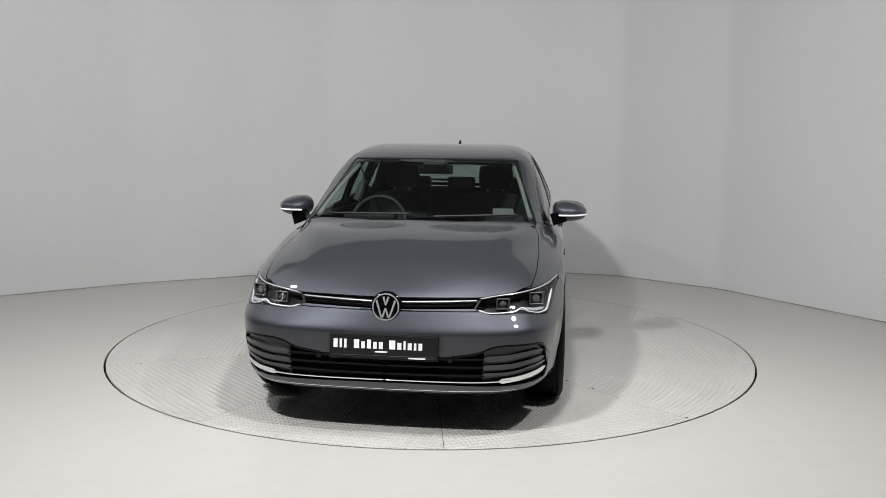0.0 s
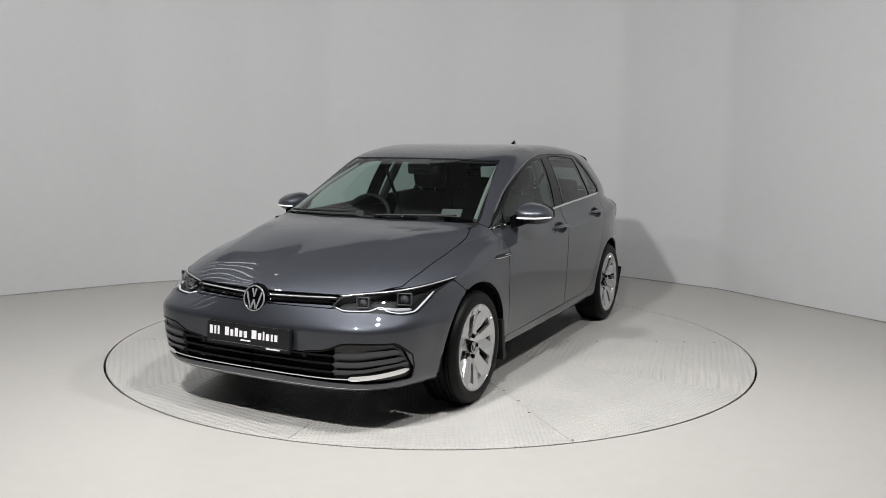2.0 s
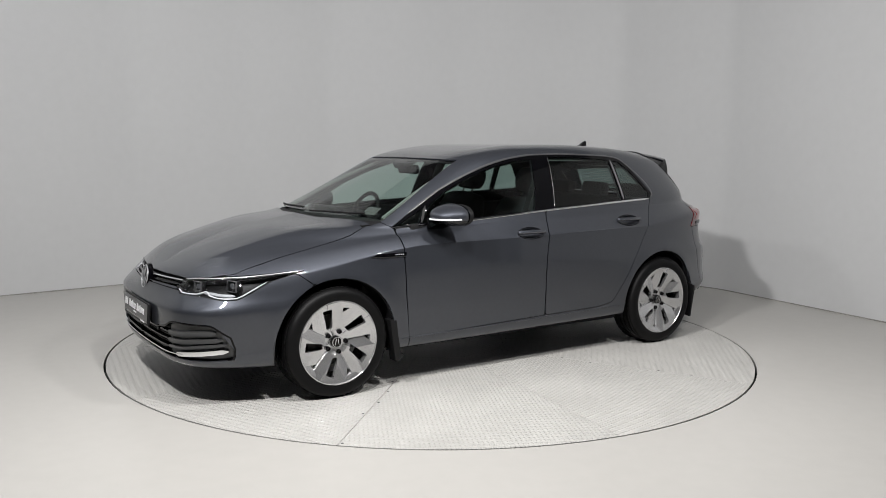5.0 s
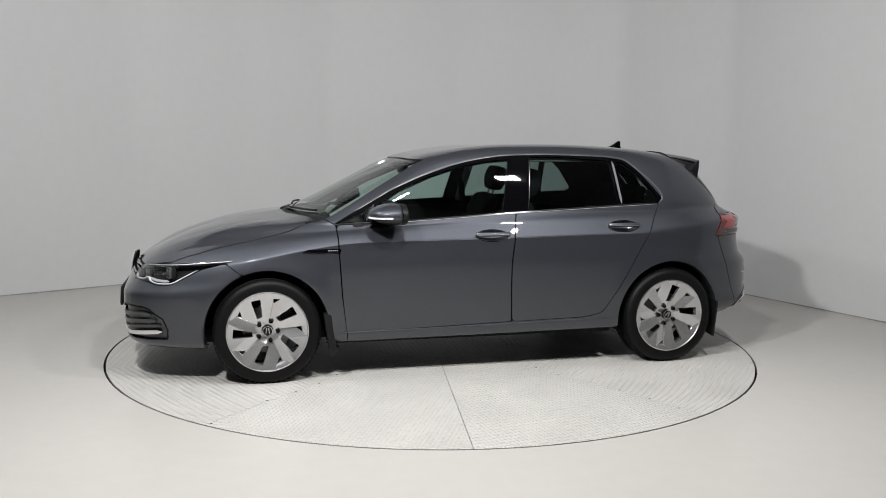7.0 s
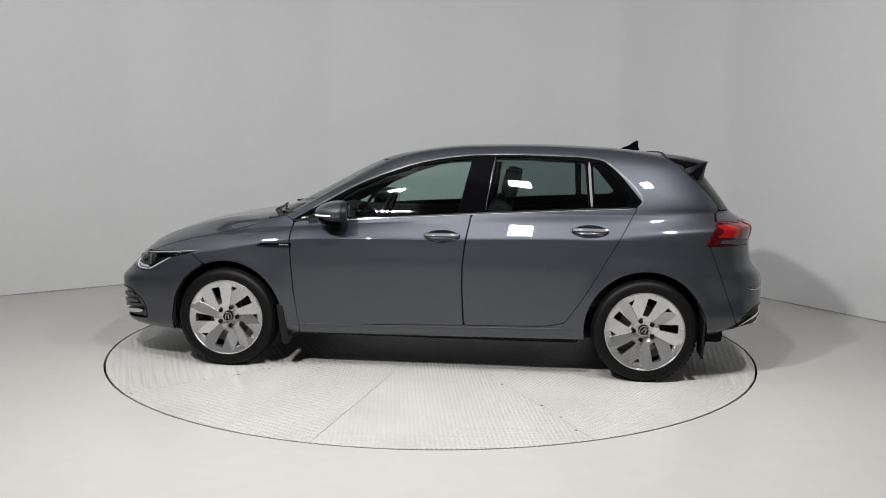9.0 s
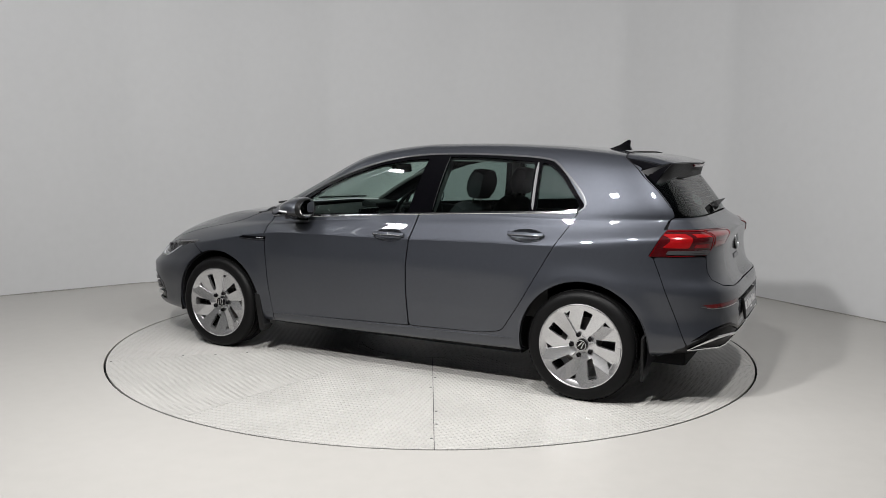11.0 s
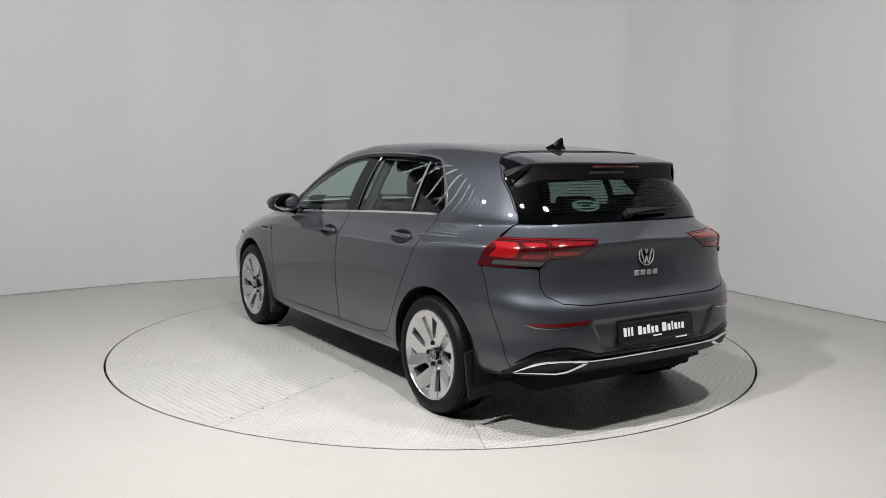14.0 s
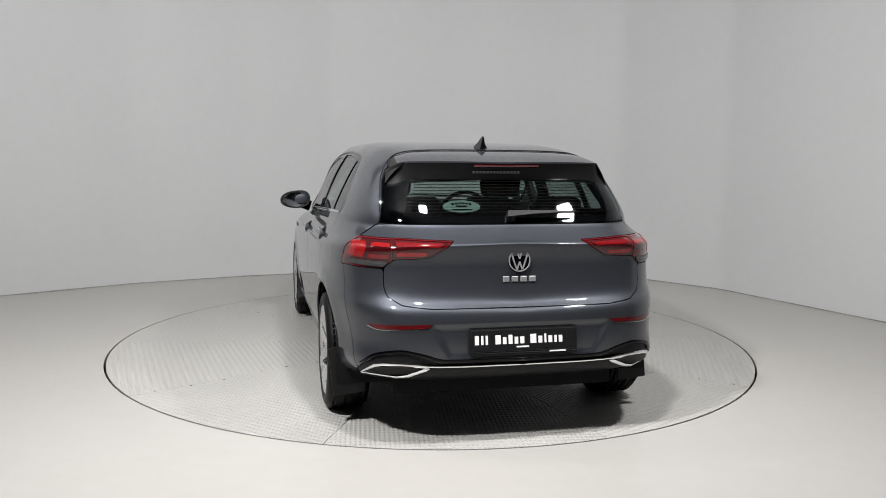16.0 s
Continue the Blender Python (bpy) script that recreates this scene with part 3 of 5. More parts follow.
def moulding(name, parent, mat, places, width, height, right=False, label="", sink=0.003, both=False):
    """A raised strip along places (point, normal) on the skin."""
    bm = bmesh.new()
    for mirror in ((False, True) if both else (right,)):
        rows = []
        for i, (p, n) in enumerate(places):
            a, b = places[max(i - 1, 0)][0], places[min(i + 1, len(places) - 1)][0]
            t = (b - a) / (np.linalg.norm(b - a) + 1e-9)
            s = np.cross(n, t)
            s /= np.linalg.norm(s) + 1e-9
            w = width * (0.25 if i in (0, len(places) - 1) else 1.0)
            row = [p - s * w / 2 - n * sink, p - s * w / 2 + n * height * 0.5, p - s * w * 0.3 + n * height, p + s * w * 0.3 + n * height, p + s * w / 2 + n * height * 0.5, p + s * w / 2 - n * sink]
            rows.append([bm.verts.new((q[0], -q[1] if mirror else q[1], q[2])) for q in row])
        for r1, r2 in zip(rows, rows[1:]):
            for k in range(6):
                bm.faces.new((r1[k], r1[(k + 1) % 6], r2[(k + 1) % 6], r2[k]))
        bm.faces.new(rows[0])
        bm.faces.new(rows[-1][::-1])
    return part(name, bm, mat, parent, label)


# outlines in the side view (length, height), the end views (half width, height) or round the nose (bearing, height)
FRONT_DOOR = [(0.846, 0.288), (-0.207, 0.316), (-0.195, 0.55), (-0.196, 0.70), (-0.215, 0.86), (-0.243, 1.012), (0.30, 0.972), (0.895, 0.935), (0.893, 0.80), (0.873, 0.52)]
REAR_DOOR = rounded([(-0.212, 0.316), (-0.700, 0.326), (-0.835, 0.350), (-0.950, 0.525), (-1.100, 0.790), (-1.262, 1.068), (-0.90, 1.050), (-0.247, 1.012), (-0.219, 0.86), (-0.200, 0.70), (-0.199, 0.55)], 0.03)
FRONT_GLASS = [(0.715, 0.962), (-0.16, 1.012), (-0.235, 1.345), (-0.10, 1.335), (0.10, 1.298), (0.30, 1.235), (0.50, 1.150), (0.640, 1.060)]
SAIL_GLASS = [(0.895, 0.945), (0.735, 0.960), (0.665, 1.058), (0.745, 1.015), (0.83, 0.975)]
REAR_GLASS = rounded([(-0.325, 1.022), (-0.965, 1.055), (-0.945, 1.340), (-0.60, 1.362), (-0.375, 1.360)], 0.02)
QUARTER_GLASS = rounded([(-1.000, 1.057), (-1.235, 1.068), (-1.262, 1.100), (-1.120, 1.270), (-1.040, 1.330), (-0.985, 1.336)], 0.025)
DLO = [(0.925, 0.934), (0.30, 0.972), (-0.245, 1.006), (-0.90, 1.043), (-1.250, 1.058), (-1.290, 1.095), (-1.135, 1.285), (-1.045, 1.350), (-0.90, 1.366), (-0.50, 1.376), (-0.25, 1.370), (-0.05, 1.348), (0.12, 1.312), (0.32, 1.247), (0.52, 1.162), (0.70, 1.063), (0.83, 0.988)]
WINDSCREEN = [(-0.2, 0.992), (0.45, 0.992), (0.70, 0.985), (0.62, 1.175), (0.562, 1.335), (0.3, 1.340), (-0.2, 1.342)]
HOOD = [(2.3, -0.1), (2.3, 0.50), (1.98, 0.60), (1.86, 0.700), (1.70, 0.722), (1.46, 0.730), (1.16, 0.724), (1.02, 0.690), (1.10, 0.49), (1.17, 0.25), (1.195, -0.1)]
HEADLIGHT = [(25.8, 0.639), (29.8, 0.612), (35.4, 0.614), (38.4, 0.611), (42.7, 0.596), (44.7, 0.598), (45.9, 0.643), (46.9, 0.690), (50.3, 0.742), (45.0, 0.725), (38.2, 0.708), (32.0, 0.696), (27.2, 0.683)]
UPPER_GRILLE = [(-1.0, 0.634), (25.6, 0.640), (27.0, 0.684), (-1.0, 0.682)]
LOWER_GRILLE = [(-1.0, 0.408), (19.0, 0.410), (26.7, 0.427), (31.7, 0.464), (34.4, 0.469), (42.1, 0.464), (44.0, 0.428), (45.8, 0.325), (45.8, 0.285), (44.8, 0.272), (41.6, 0.268), (27.5, 0.269), (7.6, 0.274), (-1.0, 0.274)]
TAIL_LAMP = [(0.95, 0.838), (0.95, 0.984), (0.725, 0.984), (0.56, 0.987), (0.322, 0.977), (0.36, 0.950), (0.445, 0.900), (0.606, 0.890), (0.655, 0.848)]
TAILGATE = [(-0.2, 0.662), (0.45, 0.668), (0.575, 0.682), (0.636, 0.715), (0.652, 0.760), (0.650, 0.850), (0.735, 0.985), (0.690, 1.015), (0.647, 1.046), (-0.2, 1.046)]
REAR_WINDOW = [(-0.2, 1.050), (0.645, 1.050), (0.620, 1.18), (0.606, 1.255), (0.585, 1.300), (0.545, 1.330), (0.50, 1.340), (-0.2, 1.348)]
DIFFUSER = [(-0.2, 0.405), (0.40, 0.412), (0.50, 0.445), (0.58, 0.462), (0.69, 0.440), (0.752, 0.385), (0.772, 0.335), (0.735, 0.285), (0.69, 0.20), (-0.2, 0.20)]

GAP = 0.0022
W = WHOLE


def regions(w):
    """Signed distances of all panels on a patch."""
    r = {}
    front, rear = -w.x, w.x
    side = 0.45 - w.y
    pq = lambda pts: poly(w.p * 0.036, w.z, [(a * 0.036, b) for a, b in pts])
    r["arch"] = np.minimum(np.hypot(w.x - 1.318, w.z - 0.317), np.hypot(w.x + 1.318, w.z - 0.317)) - 0.366
    r["arch"] = np.maximum(r["arch"], side)
    r["screen"] = np.maximum(poly(w.y, w.z, WINDSCREEN), 0.1 - w.x)
    r["light"] = np.maximum(pq(HEADLIGHT), 1.0 - w.x)
    r["upper"] = np.maximum(pq(UPPER_GRILLE), 1.0 - w.x)
    r["lower"] = np.maximum(pq(LOWER_GRILLE), 1.0 - w.x)
    r["hood"] = np.maximum(np.maximum(poly(w.x, w.y, HOOD), 0.684 - w.z), np.maximum(-r["light"], -r["upper"]))
    r["cowl"] = np.maximum(np.maximum(poly(w.x, w.y, [(1.30, -0.1), (1.22, 0.25), (1.14, 0.50), (1.04, 0.71), (0.93, 0.70), (0.9, -0.1)]), 0.955 - w.z), np.maximum(-r["hood"], -r["screen"]))
    seam = ((w.x - 1.58) * 0.6 - (w.z - 0.745) * 0.8)
    above = np.minimum(w.z - 0.625, (45.6 - w.p) * 0.036)
    r["bumper_zone"] = np.maximum.reduce([-seam * 0.9, 1.40 - w.x, w.z - 0.722, above])
    r["bumper"] = np.maximum.reduce([r["bumper_zone"], -r["light"], -r["upper"], -r["lower"], -r["hood"], -r["arch"]])
    r["cup"] = np.maximum(np.minimum(np.hypot((w.x + 0.069) / 2.9, w.z - 0.871), np.hypot((w.x + 0.972) / 2.9, w.z - 0.919)) - 0.0355, side)
    r["fdoor"] = np.maximum.reduce([poly(w.x, w.z, FRONT_DOOR), side, -r["cup"]])
    r["rdoor"] = np.maximum.reduce([poly(w.x, w.z, REAR_DOOR), side, -r["arch"], -r["cup"]])
    door_line = poly(w.x, w.z, [(0.84, 0.0), (0.843, 0.288), (0.876, 0.52), (0.896, 0.80), (0.90, 0.936), (0.985, 0.985), (2.4, 0.985), (2.4, 0.0)])
    r["fender"] = np.maximum.reduce([door_line, side, -r["bumper_zone"], -r["hood"], -r["light"], -r["arch"], -r["cowl"], -r["screen"]])
    r["dlo"] = np.maximum(poly(w.x, w.z, DLO), side)
    for key, pts in (("fglass", FRONT_GLASS), ("sail", SAIL_GLASS), ("rglass", REAR_GLASS), ("qglass", QUARTER_GLASS)):
        r[key] = np.maximum(poly(w.x, w.z, pts), side)
    r["frame"] = np.maximum.reduce([r["dlo"], -r["fglass"], -r["sail"], -r["rglass"], -r["qglass"], -r["fdoor"], -r["rdoor"]])
    r["lamp"] = np.maximum(poly(w.y, w.z, TAIL_LAMP), (w.x + 1.668 + 0.54 * (w.z - 0.845)) * 0.88)
    r["window"] = np.maximum(poly(w.y, w.z, REAR_WINDOW), w.x + 1.3)
    r["tailgate"] = np.maximum.reduce([poly(w.y, w.z, TAILGATE), w.x + 1.4, -r["lamp"], -r["window"]])
    line = (w.x + 1.690) * 0.93 - (w.z - 0.842) * 0.37
    r["rear_zone"] = np.maximum(np.maximum(line, w.z - 0.845), w.x + 1.4)
    r["diffuser"] = np.maximum(poly(w.y, w.z, DIFFUSER), w.x + 1.72)
    r["rear_bumper"] = np.maximum.reduce([r["rear_zone"], -r["tailgate"], -r["lamp"], -r["arch"], -r["diffuser"]])
    return r


def reg(key, p0, p1, k, z0, z1):
    pa = Patch(p0, p1, k, z0, z1)
    return pa, regions(pa)[key]

# ---- the car ----
car = tagged(new("car"), "dark grey metallic five-door hatchback parked on the turntable", "car")
R = regions(W)
taken = ["hood", "cowl", "screen", "light", "upper", "lower", "bumper", "fdoor", "rdoor", "fender", "dlo", "lamp", "window", "tailgate", "rear_bumper", "diffuser", "arch", "cup"]
panel("body_shell", car, PAINT, np.maximum.reduce([-R[k] for k in taken]), gap=GAP, label="grey painted roof, pillars, quarters and sills")
holes = ["screen", "light", "upper", "lower", "fglass", "sail", "rglass", "qglass", "lamp", "window", "arch", "cup"]
panel("inner_shell", car, DARK_TRIM, np.maximum.reduce([-R[k] - 0.004 for k in holes]), gap=0.0, out=-0.020, thick=0.004, label="black inner lining seen through the shut lines")
panel("hood", car, PAINT, R["hood"], gap=GAP)
panel("cowl", car, BLACK_PLASTIC, R["cowl"], gap=0.001, out=-0.012, label="black plastic scuttle panel below the windscreen")
panel("front_bumper", car, PAINT, R["bumper"], gap=GAP)
panel("rear_bumper", car, PAINT, R["rear_bumper"], gap=GAP)
panel("tailgate", car, PAINT, R["tailgate"], gap=GAP)
panel("diffuser", car, BLACK_PLASTIC, R["diffuser"], gap=0.001, out=-0.012, label="black plastic lower rear valance")
panel("windscreen", car, SCREEN, R["screen"], gap=0.004, thick=0, out=-0.004, label="clear windscreen with a faint green tint")
panel("rear_window", car, PRIVACY, R["window"], gap=0.003, thick=0, out=-0.003, label="dark tinted rear window with heating wires")
for side in ("left", "right"):
    panel("fender", car, PAINT, R["fender"], gap=GAP, sides=side)
    fd = panel("front_door", car, PAINT, R["fdoor"], gap=GAP, sides=side)
    rd = panel("rear_door", car, PAINT, R["rdoor"], gap=GAP, sides=side)
    pa = Patch(30, 150, 2, 0.9, 1.42)
    rr = regions(pa)
    panel("window_surround", car, GLOSS_BLACK, rr["frame"], pa, gap=0.0005, thick=0.010, out=-0.002, sides=side, label="gloss black window surround and pillar")
    for key, glass in (("fglass", TINTED), ("sail", TINTED), ("rglass", PRIVACY), ("qglass", PRIVACY)):
        panel("side_window", car, glass, rr[key], pa, gap=0.0, thick=0, out=-0.006, sides=side)


def wheel():
    """A 17-inch wheel about y, outer face towards +y, at the hub's centre."""
    w = tagged(new("wheel"), "silver five-spoke alloy wheel with a black tyre")
    tyre = [(0.236, 0.094), (0.242, 0.106), (0.262, 0.112), (0.284, 0.111), (0.301, 0.103), (0.311, 0.088), (0.3155, 0.070)]
    grooved = []
    for y in (0.062, 0.0615, 0.052, 0.0515, 0.0225, 0.022, 0.0125, 0.012, -0.012, -0.0125, -0.022, -0.0225, -0.0515, -0.052, -0.0615, -0.062):
        deep = (0.052 <= abs(y) <= 0.0615) or (0.0125 <= abs(y) <= 0.022)
        grooved.append((0.3095 if deep else 0.3170, y))
    profile = tyre + grooved + [(r, -h) for r, h in tyre[::-1]]
    tb = lathe(profile, 96)
    # tread blocks on the shoulders
    for k in range(64):
        a = 2 * math.pi * k / 64
        for sgn in (1, -1):
            turn = Matrix.Rotation(-a, 4, "Y")
            box(tb, (0.0040, 0.022, 0.021), turn @ Matrix.Translation((0.3137, sgn * 0.0720, 0)) @ pose(0, 0, 0, 0, 0, -sgn * 20))
            box(tb, (0.0040, 0.026, 0.024), turn @ Matrix.Translation((0.3150, sgn * 0.0370, 0.012)) @ pose(0, 0, 0, sgn * 18, 0, 0))
    part("tyre", tb, RUBBER, w)
    rim = part("rim", lathe([(0.236, 0.098), (0.243, 0.105), (0.237, 0.107), (0.228, 0.096), (0.222, 0.070), (0.215, 0.0), (0.220, -0.09), (0.238, -0.10)], 96), SILVER, w)
    part("rim_face", lathe([(0.204, 0.062), (0.206, 0.092), (0.222, 0.100), (0.236, 0.1035), (0.236, 0.08)], 96), SILVER, rim)
    # five twin blades with a long slot between them and a small notch at the rim
    slot = [(0.091, 7.6), (0.093, -14.0), (0.207, -1.4), (0.200, 14.3)]
    slot = [(r * math.cos(radians(a)), r * math.sin(radians(a))) for r, a in slot]
    notch = [(r * math.cos(radians(a)), r * math.sin(radians(a))) for r, a in ((0.198, 37), (0.206, 47.5), (0.170, 38.5))]
    turned = [(x * math.cos(radians(72)) - y * math.sin(radians(72)), x * math.sin(radians(72)) + y * math.cos(radians(72))) for x, y in slot]
    rr, aa = np.meshgrid(np.linspace(0.030, 0.2335, 84), np.radians(np.linspace(-2, 70, 121)), indexing="ij")
    # the sector's sides lean with the slots
    lean = np.radians(8.5) * np.clip((rr - 0.09) / 0.11, -0.6, 1.2)
    fa = aa + lean
    px, pz = rr * np.cos(fa), rr * np.sin(fa)
    joint = np.radians(37.0)
    across = (fa - joint) * rr
    t = (rr - 0.030) / 0.2035
    face = 0.062 + 0.034 * t ** 1.2
    first_blade = 0.012 * np.clip(-across / 0.06, 0, 1)
    second_blade = -0.0080 + 0.0150 * np.clip(across / 0.06, 0, 1)
    step = np.clip((across + 0.0015) / 0.003, 0, 1)
    face = face + (first_blade * (1 - step) + second_blade * step) * np.clip((rr - 0.045) / 0.03, 0, 1)
    blade = Patch(0, 1, 1)
    blade.g = np.stack([px, face, pz], -1)
    blade.n = np.broadcast_to(np.array([0.0, 1.0, 0.0]), blade.g.shape)
    holes = np.maximum(-poly(px, pz, rounded(slot, 0.006)), -poly(px, pz, rounded(notch, 0.003)))
    holes = np.maximum(holes, -poly(px, pz, rounded(turned, 0.006)))
    for k in range(5):
        a = radians(64 + 72 * k)
        if k == 0:
            p, n, faces = cut(blade, holes, 0.0)
            count = {(i, j) for f in faces for i, j in zip(f, f[1:] + f[:1])}
            low, base = p - n * 0.024, len(p)
            polys = [f[::-1] for f in faces] + [tuple(i + base for i in f) for f in faces]
            rim_edges = [(i, j) for i, j in count if (j, i) not in count]
            polys += [(i, j, j + base, i + base) for i, j in rim_edges]
            me = bpy.data.meshes.new("spoke")
            me.from_pydata(np.concatenate([p, low]).tolist(), [], polys)
            me.polygons.foreach_set("use_smooth", [True] * len(me.polygons))
            me.set_sharp_from_angle(angle=radians(14))
            me.materials.append(SILVER)
        spoke = new("spoke", me)
        spoke.parent = rim
        spoke.matrix_basis = Matrix.Rotation(-a, 4, "Y")
        # wheel bolt in its dimple
        b = a + radians(46)
        at = Matrix.Translation((0.0605 * math.cos(b), 0, 0.0605 * math.sin(b)))
        part("wheel_bolt", lathe([(0.0, 0.070), (0.006, 0.070), (0.007, 0.076), (0.0115, 0.077), (0.0130, 0.074), (0.0130, 0.03)], 16), GLOSS_BLACK, w).matrix_basis = at
    hub = part("hub", lathe([(0.0, 0.05), (0.070, 0.05), (0.076, 0.046), (0.080, 0.02), (0.05, 0.0)], 40), SILVER, rim)
    cap = part("centre_cap", lathe([(0.0, 0.080), (0.028, 0.080), (0.032, 0.078), (0.034, 0.060)], 40), GLOSS_BLACK, w, "black centre cap with a silver emblem")
    part("emblem", lathe([(0.0265, 0.0795), (0.0270, 0.0820), (0.0295, 0.0820), (0.0300, 0.0795)], 40), CHROME, cap)
    for s in (-1, 1):
        part("emblem", prism([(s * 0.003, 0.02), (s * 0.008, 0.02), (s * 0.0125, -0.016), (s * 0.0095, -0.016)], 0.0022, Matrix.Translation((0, 0.080, 0))), CHROME, cap)
    part("brake_disc", lathe([(0.0, 0.012), (0.08, 0.012), (0.145, 0.0), (0.145, -0.02), (0.0, -0.02)], 48), STEEL, w)
    bm = box(bmesh.new(), (0.075, 0.05, 0.15), pose(-0.125, 0.0, 0.03, 0, 12, 0), 0.012)
    part("brake_caliper", bm, BLACK_PLASTIC, w)
    return w


def wheels():
    first = wheel()
    first.parent = car
    spots = [(1.318, 1, 0), (-1.318, 1, -32), (1.318, -1, 30), (-1.318, -1, 50)]
    for i, (x, s, spin) in enumerate(spots):
        m = Matrix.Translation((x, s * 0.772, 0.317)) @ pose(0, 0, 0, 0, 0, 0 if s > 0 else 180) @ Matrix.Rotation(radians(spin), 4, "Y")
        if i == 0:
            first.matrix_basis = m
        else:
            copy_thing(first, m)


wheels()


def arch_liner(x, s):
    bm = bmesh.new()
    prev = None
    for k in range(25):
        a = math.pi * (k / 24) * 1.16 - 0.08 * math.pi
        p, r = [], 0.374
        for y in (0.845, 0.80, 0.62, 0.45):
            p.append(bm.verts.new((x + r * math.cos(a), s * y, 0.317 + r * math.sin(a))))
        if prev:
            for i in range(3):
                bm.faces.new((prev[i], prev[i + 1], p[i + 1], p[i]))
        prev = p
    ring = [v for v in bm.verts if abs(abs(v.co.y) - 0.45) < 1e-4]
    bm.faces.new(ring)
    part("wheel_arch_liner", bm, DARK_TRIM, car)


for x in (1.318, -1.318):
    for s in (1, -1):
        arch_liner(x, s)

# floor pan
bm = box(bmesh.new(), (3.7, 1.15, 0.10), pose(0.0, 0, 0.245), 0.03)
box(bm, (1.86, 1.62, 0.09), pose(0.0, 0, 0.255), 0.03)
part("underbody", bm, DARK_TRIM, car)


def plane_m(p, n, up=(0, 0, 1)):
    """A pose with y along the normal n and z upwards, at p."""
    y = Vector(n).normalized()
    x = y.cross(Vector(up)).normalized()
    z = x.cross(y)
    m = Matrix((x, y, z)).transposed().to_4x4()
    m.translation = Vector(p)
    return m


def places(fn, path, n, **kw):
    return [fn(a, b, **kw) for a, b in spread(path, n)]


def lettering(parent, rows, m, mat, name="lettering_bar"):
    """Writing as plain bars: rows of (x, z, width, height)."""
    for x, z, w, h in rows:
        bm = box(bmesh.new(), (w, 0.0024, h), m @ Matrix.Translation((x, 0.0, z)))
        part(name, bm, mat, parent, smooth=False)


# ---- nose ----
def nose():
    pa, sd = reg("upper", 0, 30, 3, 0.55, 0.75)
    panel("upper_grille", car, GLOSS_BLACK, sd, pa, gap=-0.004, thick=0.006, out=-0.022, label="gloss black upper grille slot")
    moulding("chrome_strip", car, EMBLEM, places(on_skin, [(4.5, 0.666), (15, 0.668), (26.4, 0.672)], 24), 0.008, 0.002, both=True, label="bright chrome strip along the bonnet's lip", sink=0.02)
    moulding("grille_bar", car, GLOSS_BLACK, places(on_skin, [(4.5, 0.648), (15, 0.650), (25.8, 0.654)], 24), 0.014, -0.006, both=True, sink=0.02)
    # emblem
    p, n = on_skin(0, 0.640)
    m = plane_m(p + n * 0.004, (0.985, 0, 0.17))
    badge = part("front_emblem", lathe([(0.0, 0.010), (0.062, 0.010), (0.068, 0.006), (0.078, -0.004), (0.080, -0.016)], 48), GLOSS_BLACK, car, "round black and chrome emblem")
    badge.matrix_basis = m
    emblem_lines(badge, 0.066, 0.010)
    # lower grille
    pa, sd = reg("lower", 0, 50, 3, 0.2, 0.55)
    panel("lower_grille", car, BLACK_PLASTIC, sd, pa, gap=-0.006, thick=0.006, out=-0.050, label="black plastic lower grille")
    for z, w in ((0.398, 0.016), (0.358, 0.015), (0.316, 0.015)):
        moulding("grille_slat", car, GLOSS_BLACK, places(on_skin, [(0, z), (18, z + 0.001), (29.5, z + 0.004)], 26), w, -0.008, both=True, sink=0.03)
    for side in ("left", "right"):
        vent = np.maximum(sd, 29.0 * 0.036 - pa.p * 0.036)
        panel("side_vent", car, VENT_GREY, vent, pa, gap=0.003, thick=0.006, out=-0.020, sides=side, label="dark grey blanked side intake")
    for right in (False, True):
        for path, w in (([(29, 0.404), (34, 0.408), (39, 0.420), (43.4, 0.424)], 0.024), ([(29, 0.362), (35, 0.366), (40, 0.378), (44.2, 0.384)], 0.024), ([(29, 0.326), (35, 0.330), (41, 0.350), (44.9, 0.358)], 0.016)):
            moulding("side_vent_fin", car, VENT_GREY, places(on_skin, path, 18), w, -0.002, right=right, sink=0.03, label="dark grey air intake fin")
    moulding("chrome_strip", car, CHROME, places(on_skin, [(0, 0.288), (18, 0.287), (28, 0.289), (36, 0.296)], 40), 0.009, 0.003, both=True, sink=0.02, label="chrome strip across the lower bumper")
    for right in (False, True):
        moulding("bumper_blade", car, CHROME, places(on_skin, [(33, 0.292), (38, 0.303), (42, 0.314), (45.0, 0.324)], 16), 0.026, 0.002, right=right, sink=0.02, label="bright satin chrome bumper blade")
        moulding("intake_edge", car, GLOSS_BLACK, places(on_skin, [(20, 0.412), (26.7, 0.430), (31.7, 0.466), (34.4, 0.471), (42.1, 0.467), (44.1, 0.430), (45.9, 0.325), (45.9, 0.285), (44.6, 0.272)], 40), 0.010, 0.001, right=right, sink=0.01)
    moulding("splitter_strip", car, CHROME, places(on_skin, [(0, 0.236), (20, 0.236), (38, 0.240)], 30), 0.005, 0.001, both=True, sink=0.01, label="thin bright strip under the bumper")
    for y in (0.32, -0.33):
        p, n = on_end(abs(y), 0.395, False)
        p = np.array([p[0], math.copysign(p[1], y), p[2]])
        ob = part("parking_sensor", lathe([(0.0, 0.004), (0.011, 0.004), (0.014, 0.0), (0.014, -0.02)], 20), BLACK_PLASTIC, car)
        ob.matrix_basis = plane_m(p - n * 0.006, (0.99, 0.05 * y, 0.1))


